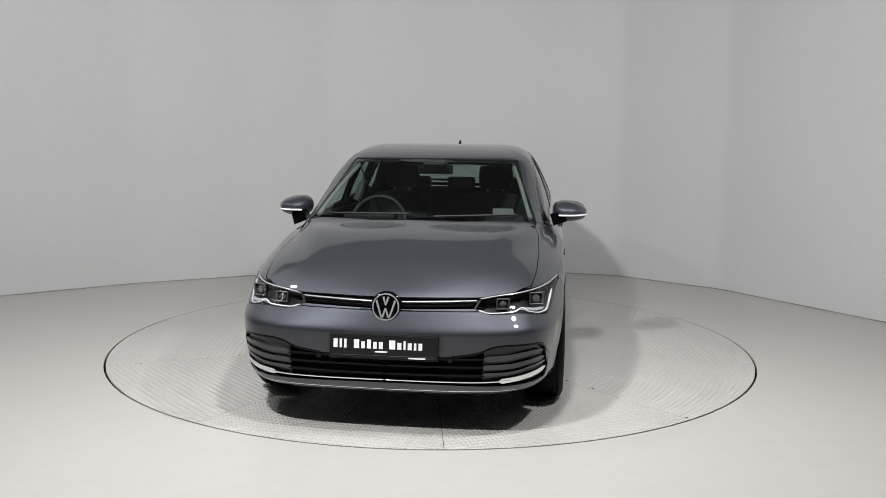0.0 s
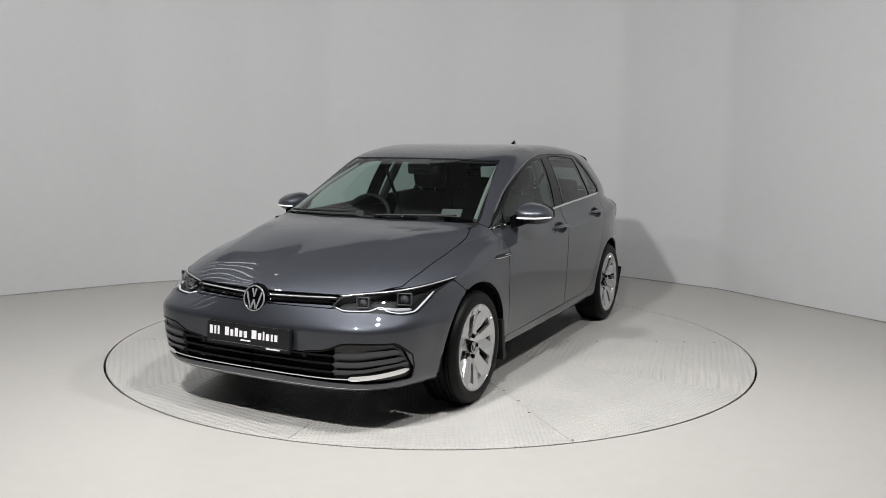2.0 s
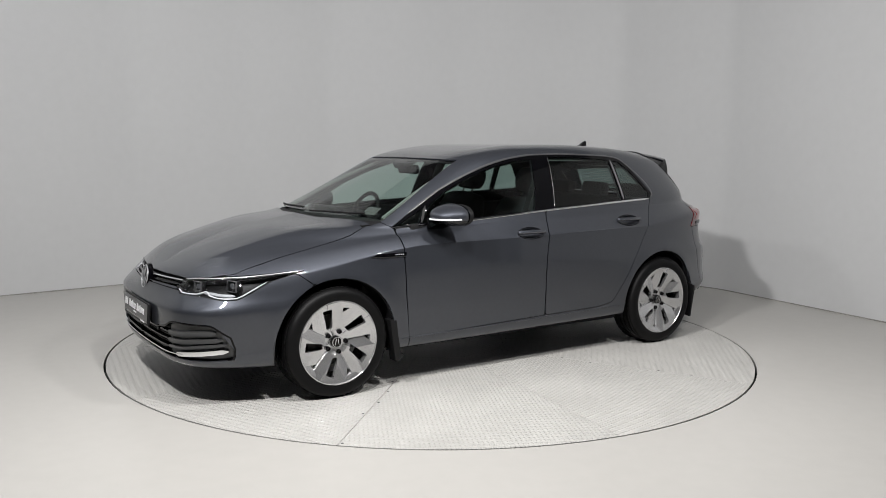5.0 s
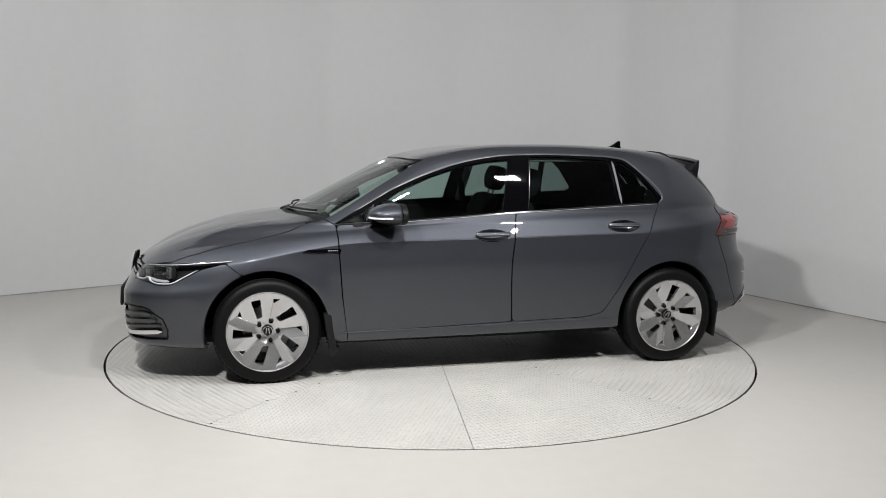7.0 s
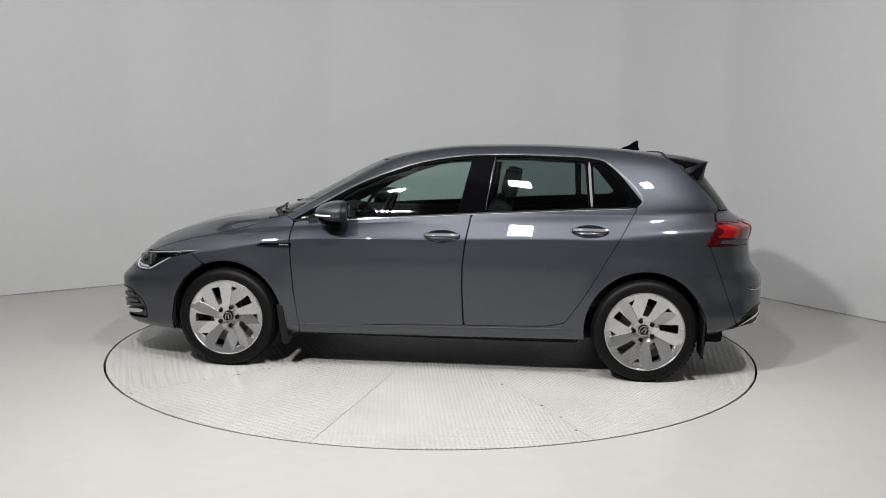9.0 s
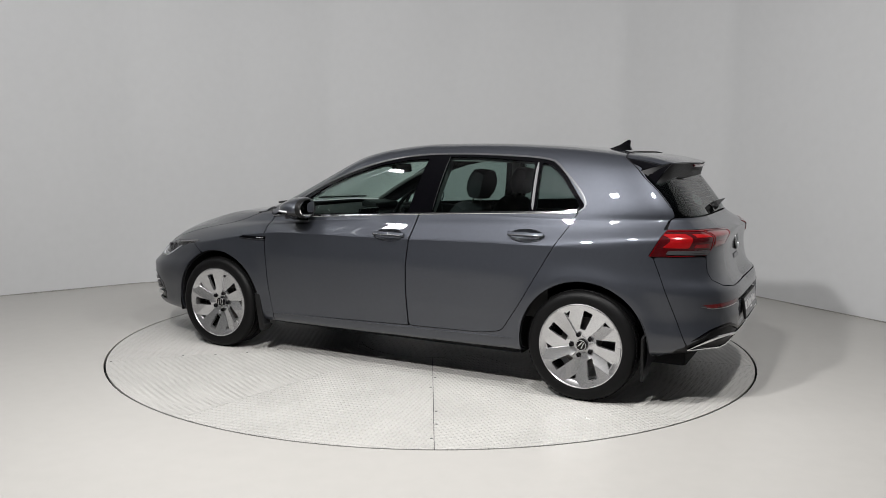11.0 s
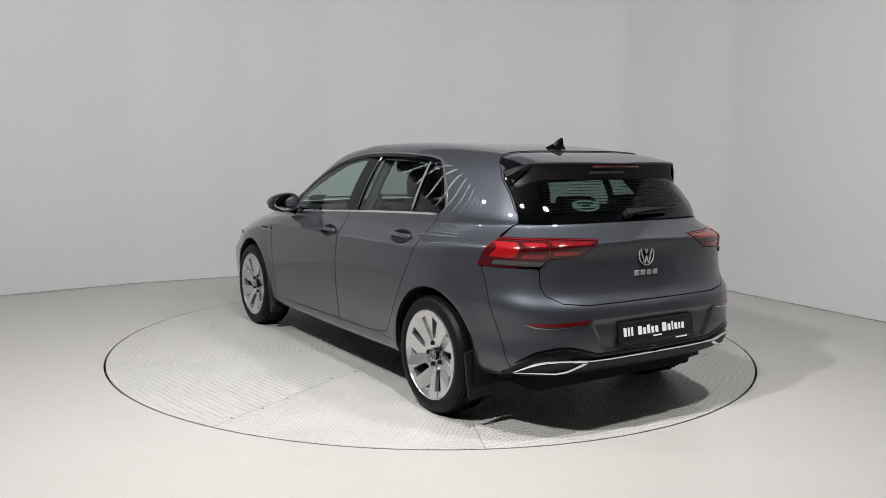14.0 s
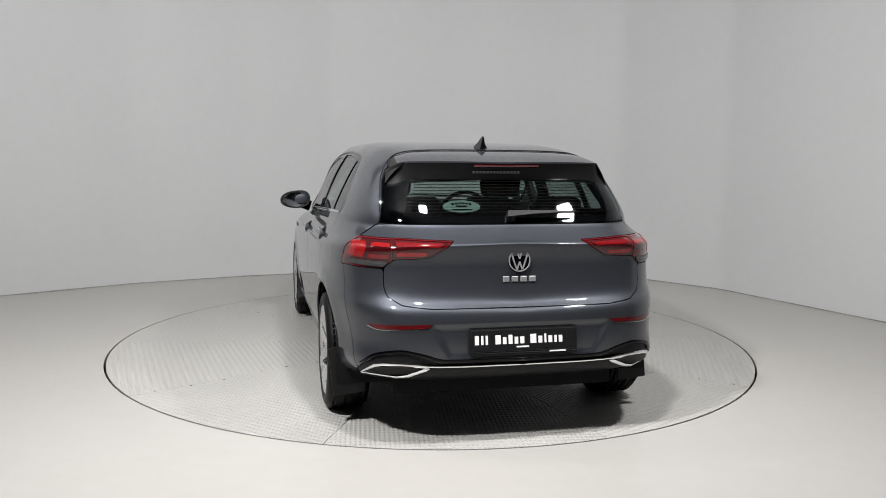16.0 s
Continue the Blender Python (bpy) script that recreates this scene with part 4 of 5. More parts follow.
def emblem_lines(parent, r, h):
    """Ring and slanted bars, as plain shapes."""
    part("emblem_ring", lathe([(r * 0.90, h - 0.002), (r * 0.92, h + 0.003), (r * 1.0, h + 0.003), (r * 1.02, h - 0.002)], 48), EMBLEM, parent, "chrome emblem ring")
    for s in (-1, 1):
        for pts in ([(0.10, 0.78), (0.26, 0.74), (0.06, 0.12), (0.0, 0.12), (0.0, 0.3)], [(0.0, -0.08), (0.07, -0.08), (0.30, -0.78), (0.18, -0.83), (0.0, -0.30)], [(0.64, 0.55), (0.76, 0.40), (0.34, -0.80), (0.22, -0.80)]):
            q = [(s * a * r, b * r) for a, b in pts]
            part("emblem_bar", prism(q, 0.003, Matrix.Translation((0, h - 0.001, 0))), EMBLEM, parent)


nose()


def headlight(right):
    side = "right" if right else "left"
    pa, sd = reg("light", 22, 56, 4, 0.5, 0.82)
    lamp = panel("headlight", car, BLACK_PLASTIC, sd, pa, gap=-0.004, thick=0.004, out=-0.055, sides=side, label="clear headlight with dark housing and twin square lenses")
    panel("lens_cover", lamp, CLEAR, sd, pa, gap=0.001, thick=0, out=-0.001, sides=side)
    # side walls of the housing
    rim = np.maximum(sd, -sd - 0.006)
    for d in (-0.014, -0.028, -0.042):
        panel("housing_edge", lamp, BLACK_PLASTIC, rim, pa, gap=-0.002, thick=0.014, out=d, sides=side)
    moulding("light_strip", lamp, EMBLEM, places(on_skin, [(27.2, 0.680), (32, 0.693), (38.2, 0.704), (45, 0.721), (50.0, 0.740)], 28), 0.007, 0.001, right=right, sink=0.008, label="bright strip along the lamp's top")
    moulding("running_light", lamp, RUNNING, [(p - n * 0.012, n) for p, n in places(on_skin, [(27.0, 0.634), (30, 0.621), (35.4, 0.624), (37.5, 0.640), (39, 0.622), (42.6, 0.607), (44.3, 0.609), (45.3, 0.645), (46.2, 0.690)], 40)], 0.009, 0.006, right=right, label="white daytime running light guide")
    moulding("light_reflector", lamp, GUIDE, [(p - n * 0.016, n) for p, n in places(on_skin, [(37.0, 0.634), (38.6, 0.634), (41.0, 0.626), (43.6, 0.622)], 14)], 0.016, 0.006, right=right, label="silver facets beside the running light")
    for a, z, s in ((33.0, 0.653, 0.050), (41.2, 0.664, 0.058)):
        p, n = on_skin(a, z)
        nn = np.array([0.93, 0.34 if a > 38 else 0.2, 0.05])
        if right:
            p, nn = p * (1, -1, 1), nn * (1, -1, 1)
        m = plane_m(p - nn * 0.045, nn)
        module = part("lamp_module", box(bmesh.new(), (s * 1.25, 0.03, s * 1.05), m, 0.008), BLACK_PLASTIC, lamp)
        fr = bmesh.new()
        for dx, dz, w, h in ((0, s * 0.5, s * 1.2, 0.006), (0, -s * 0.5, s * 1.2, 0.006), (-s * 0.6, 0, 0.006, s), (s * 0.6, 0, 0.006, s)):
            box(fr, (w, 0.012, h), m @ Matrix.Translation((dx, 0.018, dz)), 0.002, 1)
        part("lens_frame", fr, TRIM_GREY, module, "bright lens frame")
        part("projector_lens", lathe([(0.0, 0.026), (s * 0.22, 0.023), (s * 0.36, 0.016), (s * 0.42, 0.008)], 24), LENS_GLASS, module, "dark glass projector lens").matrix_basis = m


headlight(False)
headlight(True)


def number_plate(x, z, lean, facing, label):
    """A black show plate; its writing is only bars."""
    m = plane_m((x, 0, z), (facing * math.cos(radians(lean)), 0, math.sin(radians(lean))))
    holder = part("number_plate", box(bmesh.new(), (0.535, 0.014, 0.126), m, 0.005), BLACK_PLASTIC, car, label)
    part("plate_face", box(bmesh.new(), (0.520, 0.004, 0.108), m @ Matrix.Translation((0, 0.0078, 0.003)), 0.001, 1), PLATE_BLACK, holder)
    mm = m @ Matrix.Translation((0, 0.0100, 0))
    bars, x0 = [], 0.248
    for width, tall in ((0.026, 1), (0.018, 1), (0.018, 1), (0.022, -1), (0.032, 1), (0.024, 0), (0.026, 1), (0.024, 0), (0.026, 0), (0.016, -1), (0.036, 1), (0.026, 0), (0.016, 1), (0.026, 0), (0.018, 0), (0.024, 0)):
        if tall >= 0:
            h = 0.043 if tall else 0.033
            bars.append((-(x0 - width / 2), 0.012 - (0.043 - h) / 2, width - 0.006, h))
        x0 -= width + 0.0042
    lettering(holder, [(-bx, bz, w, h) for bx, bz, w, h in bars], mm, PLATE_WHITE)
    lettering(holder, [(0.01, -0.024, 0.062, 0.007), (-0.165, -0.050, 0.082, 0.007)], mm, PLATE_WHITE)
    lettering(holder, [(0.0, -0.0425, 0.50, 0.0016)], mm, CHROME)


number_plate(2.198, 0.458, 4, 1, "black number plate with white lettering bars")
number_plate(-2.106, 0.507, 10, -1, "black number plate with white lettering bars")


def door_mirror(right):
    s = -1 if right else 1
    bm = bmesh.new()
    bmesh.ops.create_uvsphere(bm, u_segments=32, v_segments=20, radius=1.0)
    for v in bm.verts:
        x, y, z = v.co
        sx = math.copysign(abs(x) ** (0.95 if x > 0 else 0.7), x)
        sy, sz = math.copysign(abs(y) ** 0.80, y), math.copysign(abs(z) ** 0.86, z)
        sz *= 1 - 0.30 * max(sx, 0) ** 2
        depth = 0.150 if x > 0 else 0.058
        drop = 0.018 * sy - (0.018 if z < 0 else 0) * max(sx, 0)
        v.co = (0.565 + sx * depth * (1 - 0.14 * sy), s * (0.918 + sy * 0.112), 1.014 + sz * (0.066 - 0.010 * sy) - 0.008 * sy + drop * 0.1)
    under = bm.copy()
    for shell, keep_top in ((bm, True), (under, False)):
        drop = [f for f in shell.faces if (f.calc_center_median().z > 0.990) != keep_top]
        bmesh.ops.delete(shell, geom=drop, context="FACES")
    cap = part("door_mirror", bm, PAINT, car, "grey door mirror with an indicator strip")
    part("lower_cover", under, SATIN_BLACK, cap, "black lower mirror cover")
    # glass, facing back
    g = lathe([(0.0, 0.0), (0.080, 0.0), (0.086, -0.006), (0.086, -0.02)], 40)
    for v in g.verts:
        v.co.x *= 1.10
        v.co.z *= 0.66
    bmesh.ops.transform(g, matrix=plane_m((0.5085, s * 0.918, 1.014), (-1, -s * 0.10, 0.02)), verts=g.verts)
    part("mirror_glass", g, MIRROR, cap)
    rim = lathe([(0.086, 0.0), (0.093, 0.004), (0.098, -0.004), (0.096, -0.03)], 40)
    for v in rim.verts:
        v.co.x *= 1.10
        v.co.z *= 0.66
    bmesh.ops.transform(rim, matrix=plane_m((0.512, s * 0.918, 1.014), (-1, -s * 0.10, 0.02)), verts=rim.verts)
    part("mirror_rim", rim, BLACK_PLASTIC, cap)
    pts = []
    for k in range(12):
        a = radians(-34 + 112 * k / 11)
        across = math.copysign(abs(math.sin(a)) ** 0.80, a)
        pts.append((0.565 + 0.149 * math.cos(a) ** 0.95 * (1 - 0.14 * across), s * (0.918 + 0.111 * across), 0.992 + 0.004 * k / 11))
    part("indicator_strip", tube(pts, 0.0055, 8), WHITE_LENS, cap, "clear indicator strip")
    arm = prism([(-0.06, 0), (0.06, 0), (0.045, 0.075), (-0.035, 0.075)], 0.09)
    bevel(arm, 0.012, 2)
    bmesh.ops.transform(arm, matrix=Matrix.Translation((0.640, s * 0.815, 0.925)) @ pose(0, 0, 0, s * 20, 0, 0 if s > 0 else 180), verts=arm.verts)
    part("mirror_arm", arm, GLOSS_BLACK, cap, "black mirror arm")


door_mirror(False)
door_mirror(True)


def door_handle(x, z, right):
    s = -1 if right else 1
    p, n = on_side(x, z)
    p, n = p * (1, s, 1), n * (1, s, 1)
    m = plane_m(p, n)
    cup = lathe([(0.0, -0.030), (0.55, -0.027), (0.85, -0.015), (0.98, -0.003), (1.02, 0.0016), (1.05, 0.0012), (1.05, -0.004)], 48)
    for v in cup.verts:
        v.co.x *= 0.1035
        v.co.z *= 0.0362
    ob = part("handle_recess", cup, PAINT, car)
    ob.matrix_basis = m
    bar = box(bmesh.new(), (0.225, 0.020, 0.030), None, 0.009, 3)
    for v in bar.verts:
        v.co.z *= 1 - 0.25 * (v.co.x / 0.112) ** 2
        v.co.y -= 0.012 * (v.co.x / 0.112) ** 2
    grip = part("door_handle", bar, PAINT, car)
    grip.matrix_basis = m @ Matrix.Translation((0, 0.024, 0.002))
    part("handle_strip", box(bmesh.new(), (0.19, 0.004, 0.004), Matrix.Translation((0, 0.0075, -0.0135)), 0.001, 1), TRIM_GREY, grip, "thin grey line under the handle")


for right in (False, True):
    door_handle(-0.069, 0.871, right)
    door_handle(-0.972, 0.919, right)
    # bright strip under the windows
    moulding("window_strip", car, CHROME, places(on_side, [(0.915, 0.939), (0.60, 0.955), (0.30, 0.972), (-0.24, 1.008), (-0.90, 1.046), (-1.245, 1.062)], 48), 0.013, 0.004, right=right, label="polished strip under the side windows")
    moulding("window_divider", car, DIVIDER_GREY, places(on_side, [(-0.982, 1.064), (-0.972, 1.20), (-0.965, 1.338)], 10), 0.016, -0.001, right=right, sink=0.01, label="grey divider before the rear quarter window")
    moulding("window_channel", car, BLACK_PLASTIC, places(on_side, [(0.715, 0.965), (0.660, 1.062)], 6), 0.016, 0.0, right=right, sink=0.01)
    moulding("pillar_strip", car, CHROME, places(on_side, [(-0.330, 1.028), (-0.380, 1.358)], 10), 0.005, 0.0015, right=right)
    moulding("window_trim", car, TRIM_GREY, places(on_side, [(0.78, 1.020), (0.70, 1.066), (0.52, 1.165), (0.32, 1.250), (0.12, 1.315), (-0.05, 1.351), (-0.25, 1.373), (-0.50, 1.379), (-0.90, 1.369), (-1.045, 1.352), (-1.137, 1.287), (-1.292, 1.097), (-1.255, 1.064)], 60), 0.012, 0.002, right=right, sink=0.008, label="satin grey trim round the side windows")
    # wing badge
    s = -1 if right else 1
    p, n = on_side(0.99, 0.795)
    p, n = p * (1, s, 1), n * (1, s, 1)
    m = plane_m(p - n * 0.002, n)
    k = s
    badge = part("wing_badge", prism([(k * 0.118, -0.004), (k * -0.105, -0.010), (k * -0.108, 0.012), (k * 0.085, 0.010)], 0.006), GLOSS_BLACK, car, "dark wing badge with a chrome edge")
    badge.matrix_basis = m
    part("badge_edge", prism([(k * 0.122, -0.005), (k * 0.060, -0.0125), (k * -0.106, -0.0125), (k * -0.106, -0.0085), (k * 0.06, -0.0075)], 0.0075), CHROME, badge)
    lettering(badge, [(k * (-0.085 + 0.0125 * i), 0.002, 0.007, 0.006) for i in range(5)], Matrix.Translation((0, 0.0065, 0)), GUIDE)
    moulding("sill_edge", car, PAINT, places(on_side, [(0.90, 0.288), (0.0, 0.300), (-0.90, 0.315)], 30), 0.008, 0.004, right=right)
    # mud flaps behind the wheels
    side = prism([(0.986, 0.411), (0.967, 0.275), (0.948, 0.160), (0.917, 0.157), (0.888, 0.200), (0.911, 0.204), (0.930, 0.312), (0.942, 0.414)][::-1], 0.075)
    bmesh.ops.transform(side, matrix=Matrix.Translation((0, s * on_side(0.95, 0.35)[0][1] + (-0.069 if s > 0 else -0.006), 0)), verts=side.verts)
    bevel(side, 0.006, 2)
    part("mud_flap", side, BLACK_PLASTIC, car, "dark grey plastic mud flap")
    for x, lean in ((-1.662, 6),):
        flap = prism([(-0.075, 0.0), (0.085, 0.0), (0.090, 0.245), (-0.03, 0.265), (-0.06, 0.18)], 0.012)
        bevel(flap, 0.004, 1)
        ob = part("mud_flap", flap, BLACK_PLASTIC, car, "black rubber mud flap")
        ob.matrix_basis = Matrix.Translation((x, s * 0.775, 0.165)) @ pose(0, 0, 0, 0, lean, 90 if s > 0 else 90) @ Matrix.Diagonal((s, 1, 1, 1))


# ---- tail ----
def tail():
    for side in ("left", "right"):
        pa, sd = reg("lamp", 118, 172, 3, 0.8, 1.02)
        lamp = panel("tail_light", car, DARK_RED, sd, pa, gap=0.001, thick=0.02, out=0.001, sides=side, label="red tail light with a smoked lower strip")
        inner = np.maximum(sd, pa.y - 0.604)
        outer = np.maximum(sd, 0.610 - pa.y)
        shape = lambda zone, pts: np.maximum(zone, poly(pa.y, pa.z, pts))
        edge_o, edge_i = np.maximum(outer, -outer - 0.010), np.maximum(inner, -inner - 0.009)
        bits = [
            ("lens_rim", RED_LENS, edge_o, 0.004),
            ("lens_rim", RED_LENS, edge_i, 0.004),
            ("red_block", BRIGHT_RED, shape(outer, [(0.715, 0.968), (0.775, 0.967), (0.808, 0.890), (0.735, 0.890)]), 0.003),
            ("red_bar", BRIGHT_RED, shape(outer, [(0.620, 0.968), (0.700, 0.968), (0.708, 0.946), (0.620, 0.946)]), 0.003),
            ("red_bar", RED_LENS, shape(outer, [(0.620, 0.916), (0.715, 0.916), (0.725, 0.890), (0.630, 0.890)]), 0.003),
            ("red_bar", RED_LENS, shape(outer, [(0.800, 0.968), (0.95, 0.968), (0.95, 0.945), (0.812, 0.945)]), 0.003),
            ("red_bar", RED_LENS, shape(outer, [(0.820, 0.926), (0.95, 0.926), (0.95, 0.890), (0.834, 0.890)]), 0.003),
            ("red_bar", RED_LENS, shape(inner, [(0.360, 0.968), (0.596, 0.976), (0.596, 0.950), (0.395, 0.948)]), 0.003),
            ("red_bar", BRIGHT_RED, shape(inner, [(0.440, 0.926), (0.596, 0.930), (0.596, 0.904), (0.462, 0.906)]), 0.003),
            ("smoked_lens", VENT_GREY, shape(outer, [(0.640, 0.852), (0.800, 0.855), (0.792, 0.882), (0.628, 0.884)]), 0.0065),
            ("lens_bar", GREY_LENS, shape(outer, [(0.640, 0.862), (0.735, 0.864), (0.731, 0.874), (0.636, 0.875)]), 0.0085),
        ]
        for name, mat, s2, o in bits:
            panel(name, lamp, mat, s2, pa, gap=0.003, thick=0.004, out=o, sides=side)
        # reflector
        pa2 = Patch(125, 172, 3, 0.5, 0.66)
        panel("rear_reflector", car, MID_RED, np.maximum(poly(pa2.y, pa2.z, [(0.725, 0.588), (0.44, 0.600), (0.47, 0.582), (0.69, 0.570)]), pa2.x + 1.5), pa2, gap=0, thick=0.004, out=0.003, sides=side, label="slim red reflector")
    for right in (False, True):
        moulding("reflector_edge", car, CHROME, places(on_end, [(0.728, 0.578), (0.68, 0.566), (0.46, 0.579)], 14, rear=True), 0.005, 0.003, right=right)
        edge = [(0.748, 0.338), (0.700, 0.395), (0.66, 0.408), (0.50, 0.404), (0.44, 0.395), (0.47, 0.383), (0.55, 0.350), (0.60, 0.340), (0.745, 0.334)]
        trim = [on_end(y, z, True) for y, z in edge]
        moulding("exhaust_trim", car, CHROME, trim, 0.018, 0.004, right=right, label="chrome mock exhaust trim", sink=0.012)
        moulding("exhaust_infill", car, BLACK_PLASTIC, places(on_end, [(0.72, 0.362), (0.62, 0.374), (0.50, 0.380)], 8, rear=True), 0.040, -0.006, right=right, sink=0.01)
        moulding("valance_edge", car, GLOSS_BLACK, places(on_end, [(0.0, 0.418), (0.38, 0.424), (0.50, 0.456), (0.58, 0.470), (0.69, 0.448), (0.76, 0.39)], 30, rear=True), 0.016, 0.002, right=right)
    moulding("chrome_strip", car, CHROME, places(on_end, [(0.0, 0.392), (0.25, 0.393), (0.46, 0.398)], 24, rear=True), 0.010, 0.004, both=True, sink=0.012, label="chrome strip across the rear valance")
    # emblem and lettering bars
    p, n = on_skin(180, 0.882)
    m = plane_m(p + n * 0.003, (-0.99, 0, 0.10))
    badge = part("rear_emblem", lathe([(0.0, 0.002), (0.050, 0.002), (0.056, 0.0), (0.058, -0.01)], 48), GLOSS_BLACK, car, "round black and chrome emblem")
    badge.matrix_basis = m
    emblem_lines(badge, 0.054, 0.003)
    p, n = on_skin(180, 0.792)
    mm = plane_m(p + n * 0.004, (-1, 0, 0.02))
    first = part("tailgate_lettering", box(bmesh.new(), (0.036, 0.006, 0.028), mm @ Matrix.Translation((-0.066, 0, 0)), 0.004, 1), EMBLEM, car, "chrome lettering bars on the tailgate")
    for i in (1, 2, 3):
        part("lettering_bar", box(bmesh.new(), (0.034, 0.006, 0.028), mm @ Matrix.Translation((-0.066 + 0.044 * i, 0, 0)), 0.004, 1), EMBLEM, first)
    # roof spoiler: a painted upper skin and a black face that returns to the glass
    tip = [(-1.545, 0.588, 1.300), (-1.625, 0.562, 1.326), (-1.712, 0.505, 1.346), (-1.756, 0.280, 1.350), (-1.778, 0.0, 1.347)]
    root = [(-1.470, 0.566, 1.330), (-1.455, 0.512, 1.374), (-1.450, 0.440, 1.392), (-1.445, 0.250, 1.400), (-1.440, 0.0, 1.401)]
    foot = [(-1.622, 0.606, 1.215), (-1.655, 0.596, 1.212), (-1.690, 0.530, 1.232), (-1.716, 0.250, 1.250), (-1.724, 0.0, 1.256)]

    def loft(one, two, sag, steps=6, n=26):
        a, b = spread(one, n), spread(two, n)
        bm = bmesh.new()
        rows = []
        for s in (1, -1):
            half = []
            for p, q in zip(a, b):
                half.append([(p + (q - p) * k / steps + np.array([0.0, 0.0, sag * math.sin(math.pi * k / steps)])) * (1, s, 1) for k in range(steps + 1)])
            rows += half if s > 0 else half[::-1][1:]
        vs = [[bm.verts.new(q) for q in row] for row in rows]
        for r1, r2 in zip(vs, vs[1:]):
            for k in range(steps):
                bm.faces.new((r1[k], r1[k + 1], r2[k + 1], r2[k]))
        top = bm.faces[:]
        bmesh.ops.recalc_face_normals(bm, faces=top)
        bmesh.ops.solidify(bm, geom=top, thickness=0.008)
        return bm

    root_top = [(-1.452, 0.522, 1.370)] + root[2:]
    tip_top = [(-1.660, 0.540, 1.336)] + tip[2:]
    spoiler = part("roof_spoiler", loft(root_top, tip_top, 0.006), PAINT, car, "grey roof spoiler over the rear window")
    part("spoiler_face", loft([(x + 0.004, y, z - 0.006) for x, y, z in tip], foot, 0.004), BLACK_PLASTIC, spoiler, "black face under the spoiler")
    # black fins close the spoiler's ends down to the glass
    r0, r1, t1, f1 = (np.array(q) for q in ((-1.530, 0.592, 1.300), (-1.452, 0.524, 1.369), (-1.706, 0.512, 1.343), (-1.628, 0.612, 1.205)))
    for s in (1, -1):
        fin = bmesh.new()
        rows = []
        for i in range(7):
            u, row = i / 6, []
            for j in range(7):
                q = j / 6
                p = (r1 * (1 - u) + t1 * u) * (1 - q) + (r0 * (1 - u) + f1 * u) * q
                p = p + np.array([-0.2, 0.7, 0.6]) * 0.010 * math.sin(math.pi * q)
                row.append(fin.verts.new((p[0], s * p[1], p[2])))
            rows.append(row)
        faces = [fin.faces.new((rows[i][j], rows[i + 1][j], rows[i + 1][j + 1], rows[i][j + 1])) for i in range(6) for j in range(6)]
        bmesh.ops.recalc_face_normals(fin, faces=faces)
        bmesh.ops.solidify(fin, geom=faces, thickness=0.006)
        part("spoiler_fin", fin, GLOSS_BLACK, spoiler, "gloss black fin beside the rear window")
    part("brake_light", box(bmesh.new(), (0.012, 0.34, 0.014), pose(-1.769, 0, 1.326, 0, -30, 0), 0.003), DARK_RED, spoiler, "dark red high brake light")
    # shut line of the tailgate ahead of the spoiler
    seam = spread([tuple(on_end(y, z, True)[0]) for y, z in ((0.640, 1.10), (0.626, 1.18), (0.610, 1.26), (0.589, 1.304))] + [(x + 0.006, y, z + 0.004) for x, y, z in root[1:]], 40)
    line = bmesh.new()
    for s in (1, -1):
        merge(line, tube([(x, s * y, z) for x, y, z in seam], 0.0035, 6))
    part("shut_line", line, DARK_TRIM, car, "black shut line between roof and tailgate")
    # black band behind the glass under the spoiler, and wires
    pa = Patch(128, 180, 2, 1.0, 1.36)
    win = regions(pa)["window"]
    frit = np.maximum(win, -poly(pa.y, pa.z, [(-0.3, 1.088), (0.530, 1.088), (0.500, 1.20), (0.470, 1.288), (-0.3, 1.300)]))
    panel("window_border", car, GLOSS_BLACK, frit, pa, gap=0.002, thick=0, out=-0.006, label="black printed border of the rear window")
    for k in range(13):
        z = 1.105 + 0.0145 * k
        yy = 0.515 - 0.08 * (z - 1.1) / 0.2
        moulding("heating_wire", car, STEEL, places(on_end, [(0.0, z), (yy * 0.6, z), (yy, z)], 10, rear=True), 0.0011, -0.004, both=True, sink=0.006)
    # washer wiper
    p, n = on_skin(180, 1.075)
    base = part("rear_wiper", lathe([(0.0, 0.034), (0.016, 0.032), (0.024, 0.022), (0.026, 0.0)], 24), BLACK_PLASTIC, car, "black rear wiper")
    base.matrix_basis = plane_m(p + n * 0.002, n)
    arm = prism([(0.03, -0.016), (-0.12, 0.0), (-0.33, 0.012), (-0.33, 0.018), (-0.12, 0.020), (0.02, 0.020)], 0.016)
    bevel(arm, 0.003, 1)
    a = part("wiper_arm", arm, BLACK_PLASTIC, base)
    a.matrix_basis = pose(0, 0.020, 0, 0, 0, 0)
    # stickers on the glass
    p, n = on_end(0.24, 1.135, True)
    oval = lathe([(0.0, 0.001), (1.0, 0.001), (1.0, -0.001)], 40)
    for v in oval.verts:
        v.co.x *= 0.096
        v.co.z *= 0.036
    st = part("window_sticker", oval, LABEL_GREEN, car, "pale green oval dealer sticker with dark bars")
    st.matrix_basis = plane_m(p - n * 0.012, n)
    lettering(st, [(-0.045 + 0.018 * i, 0.019 - 0.00016 * (i - 2.5) ** 2 * 6, 0.013, 0.009) for i in range(6)] + [(0.0, 0.001, 0.055, 0.009), (0.0, -0.018, 0.10, 0.005)], Matrix.Translation((0, 0.0018, 0)), GLOSS_BLACK)
    m = plane_m((-1.760, 0.05, 1.297), (-0.87, 0, -0.49))
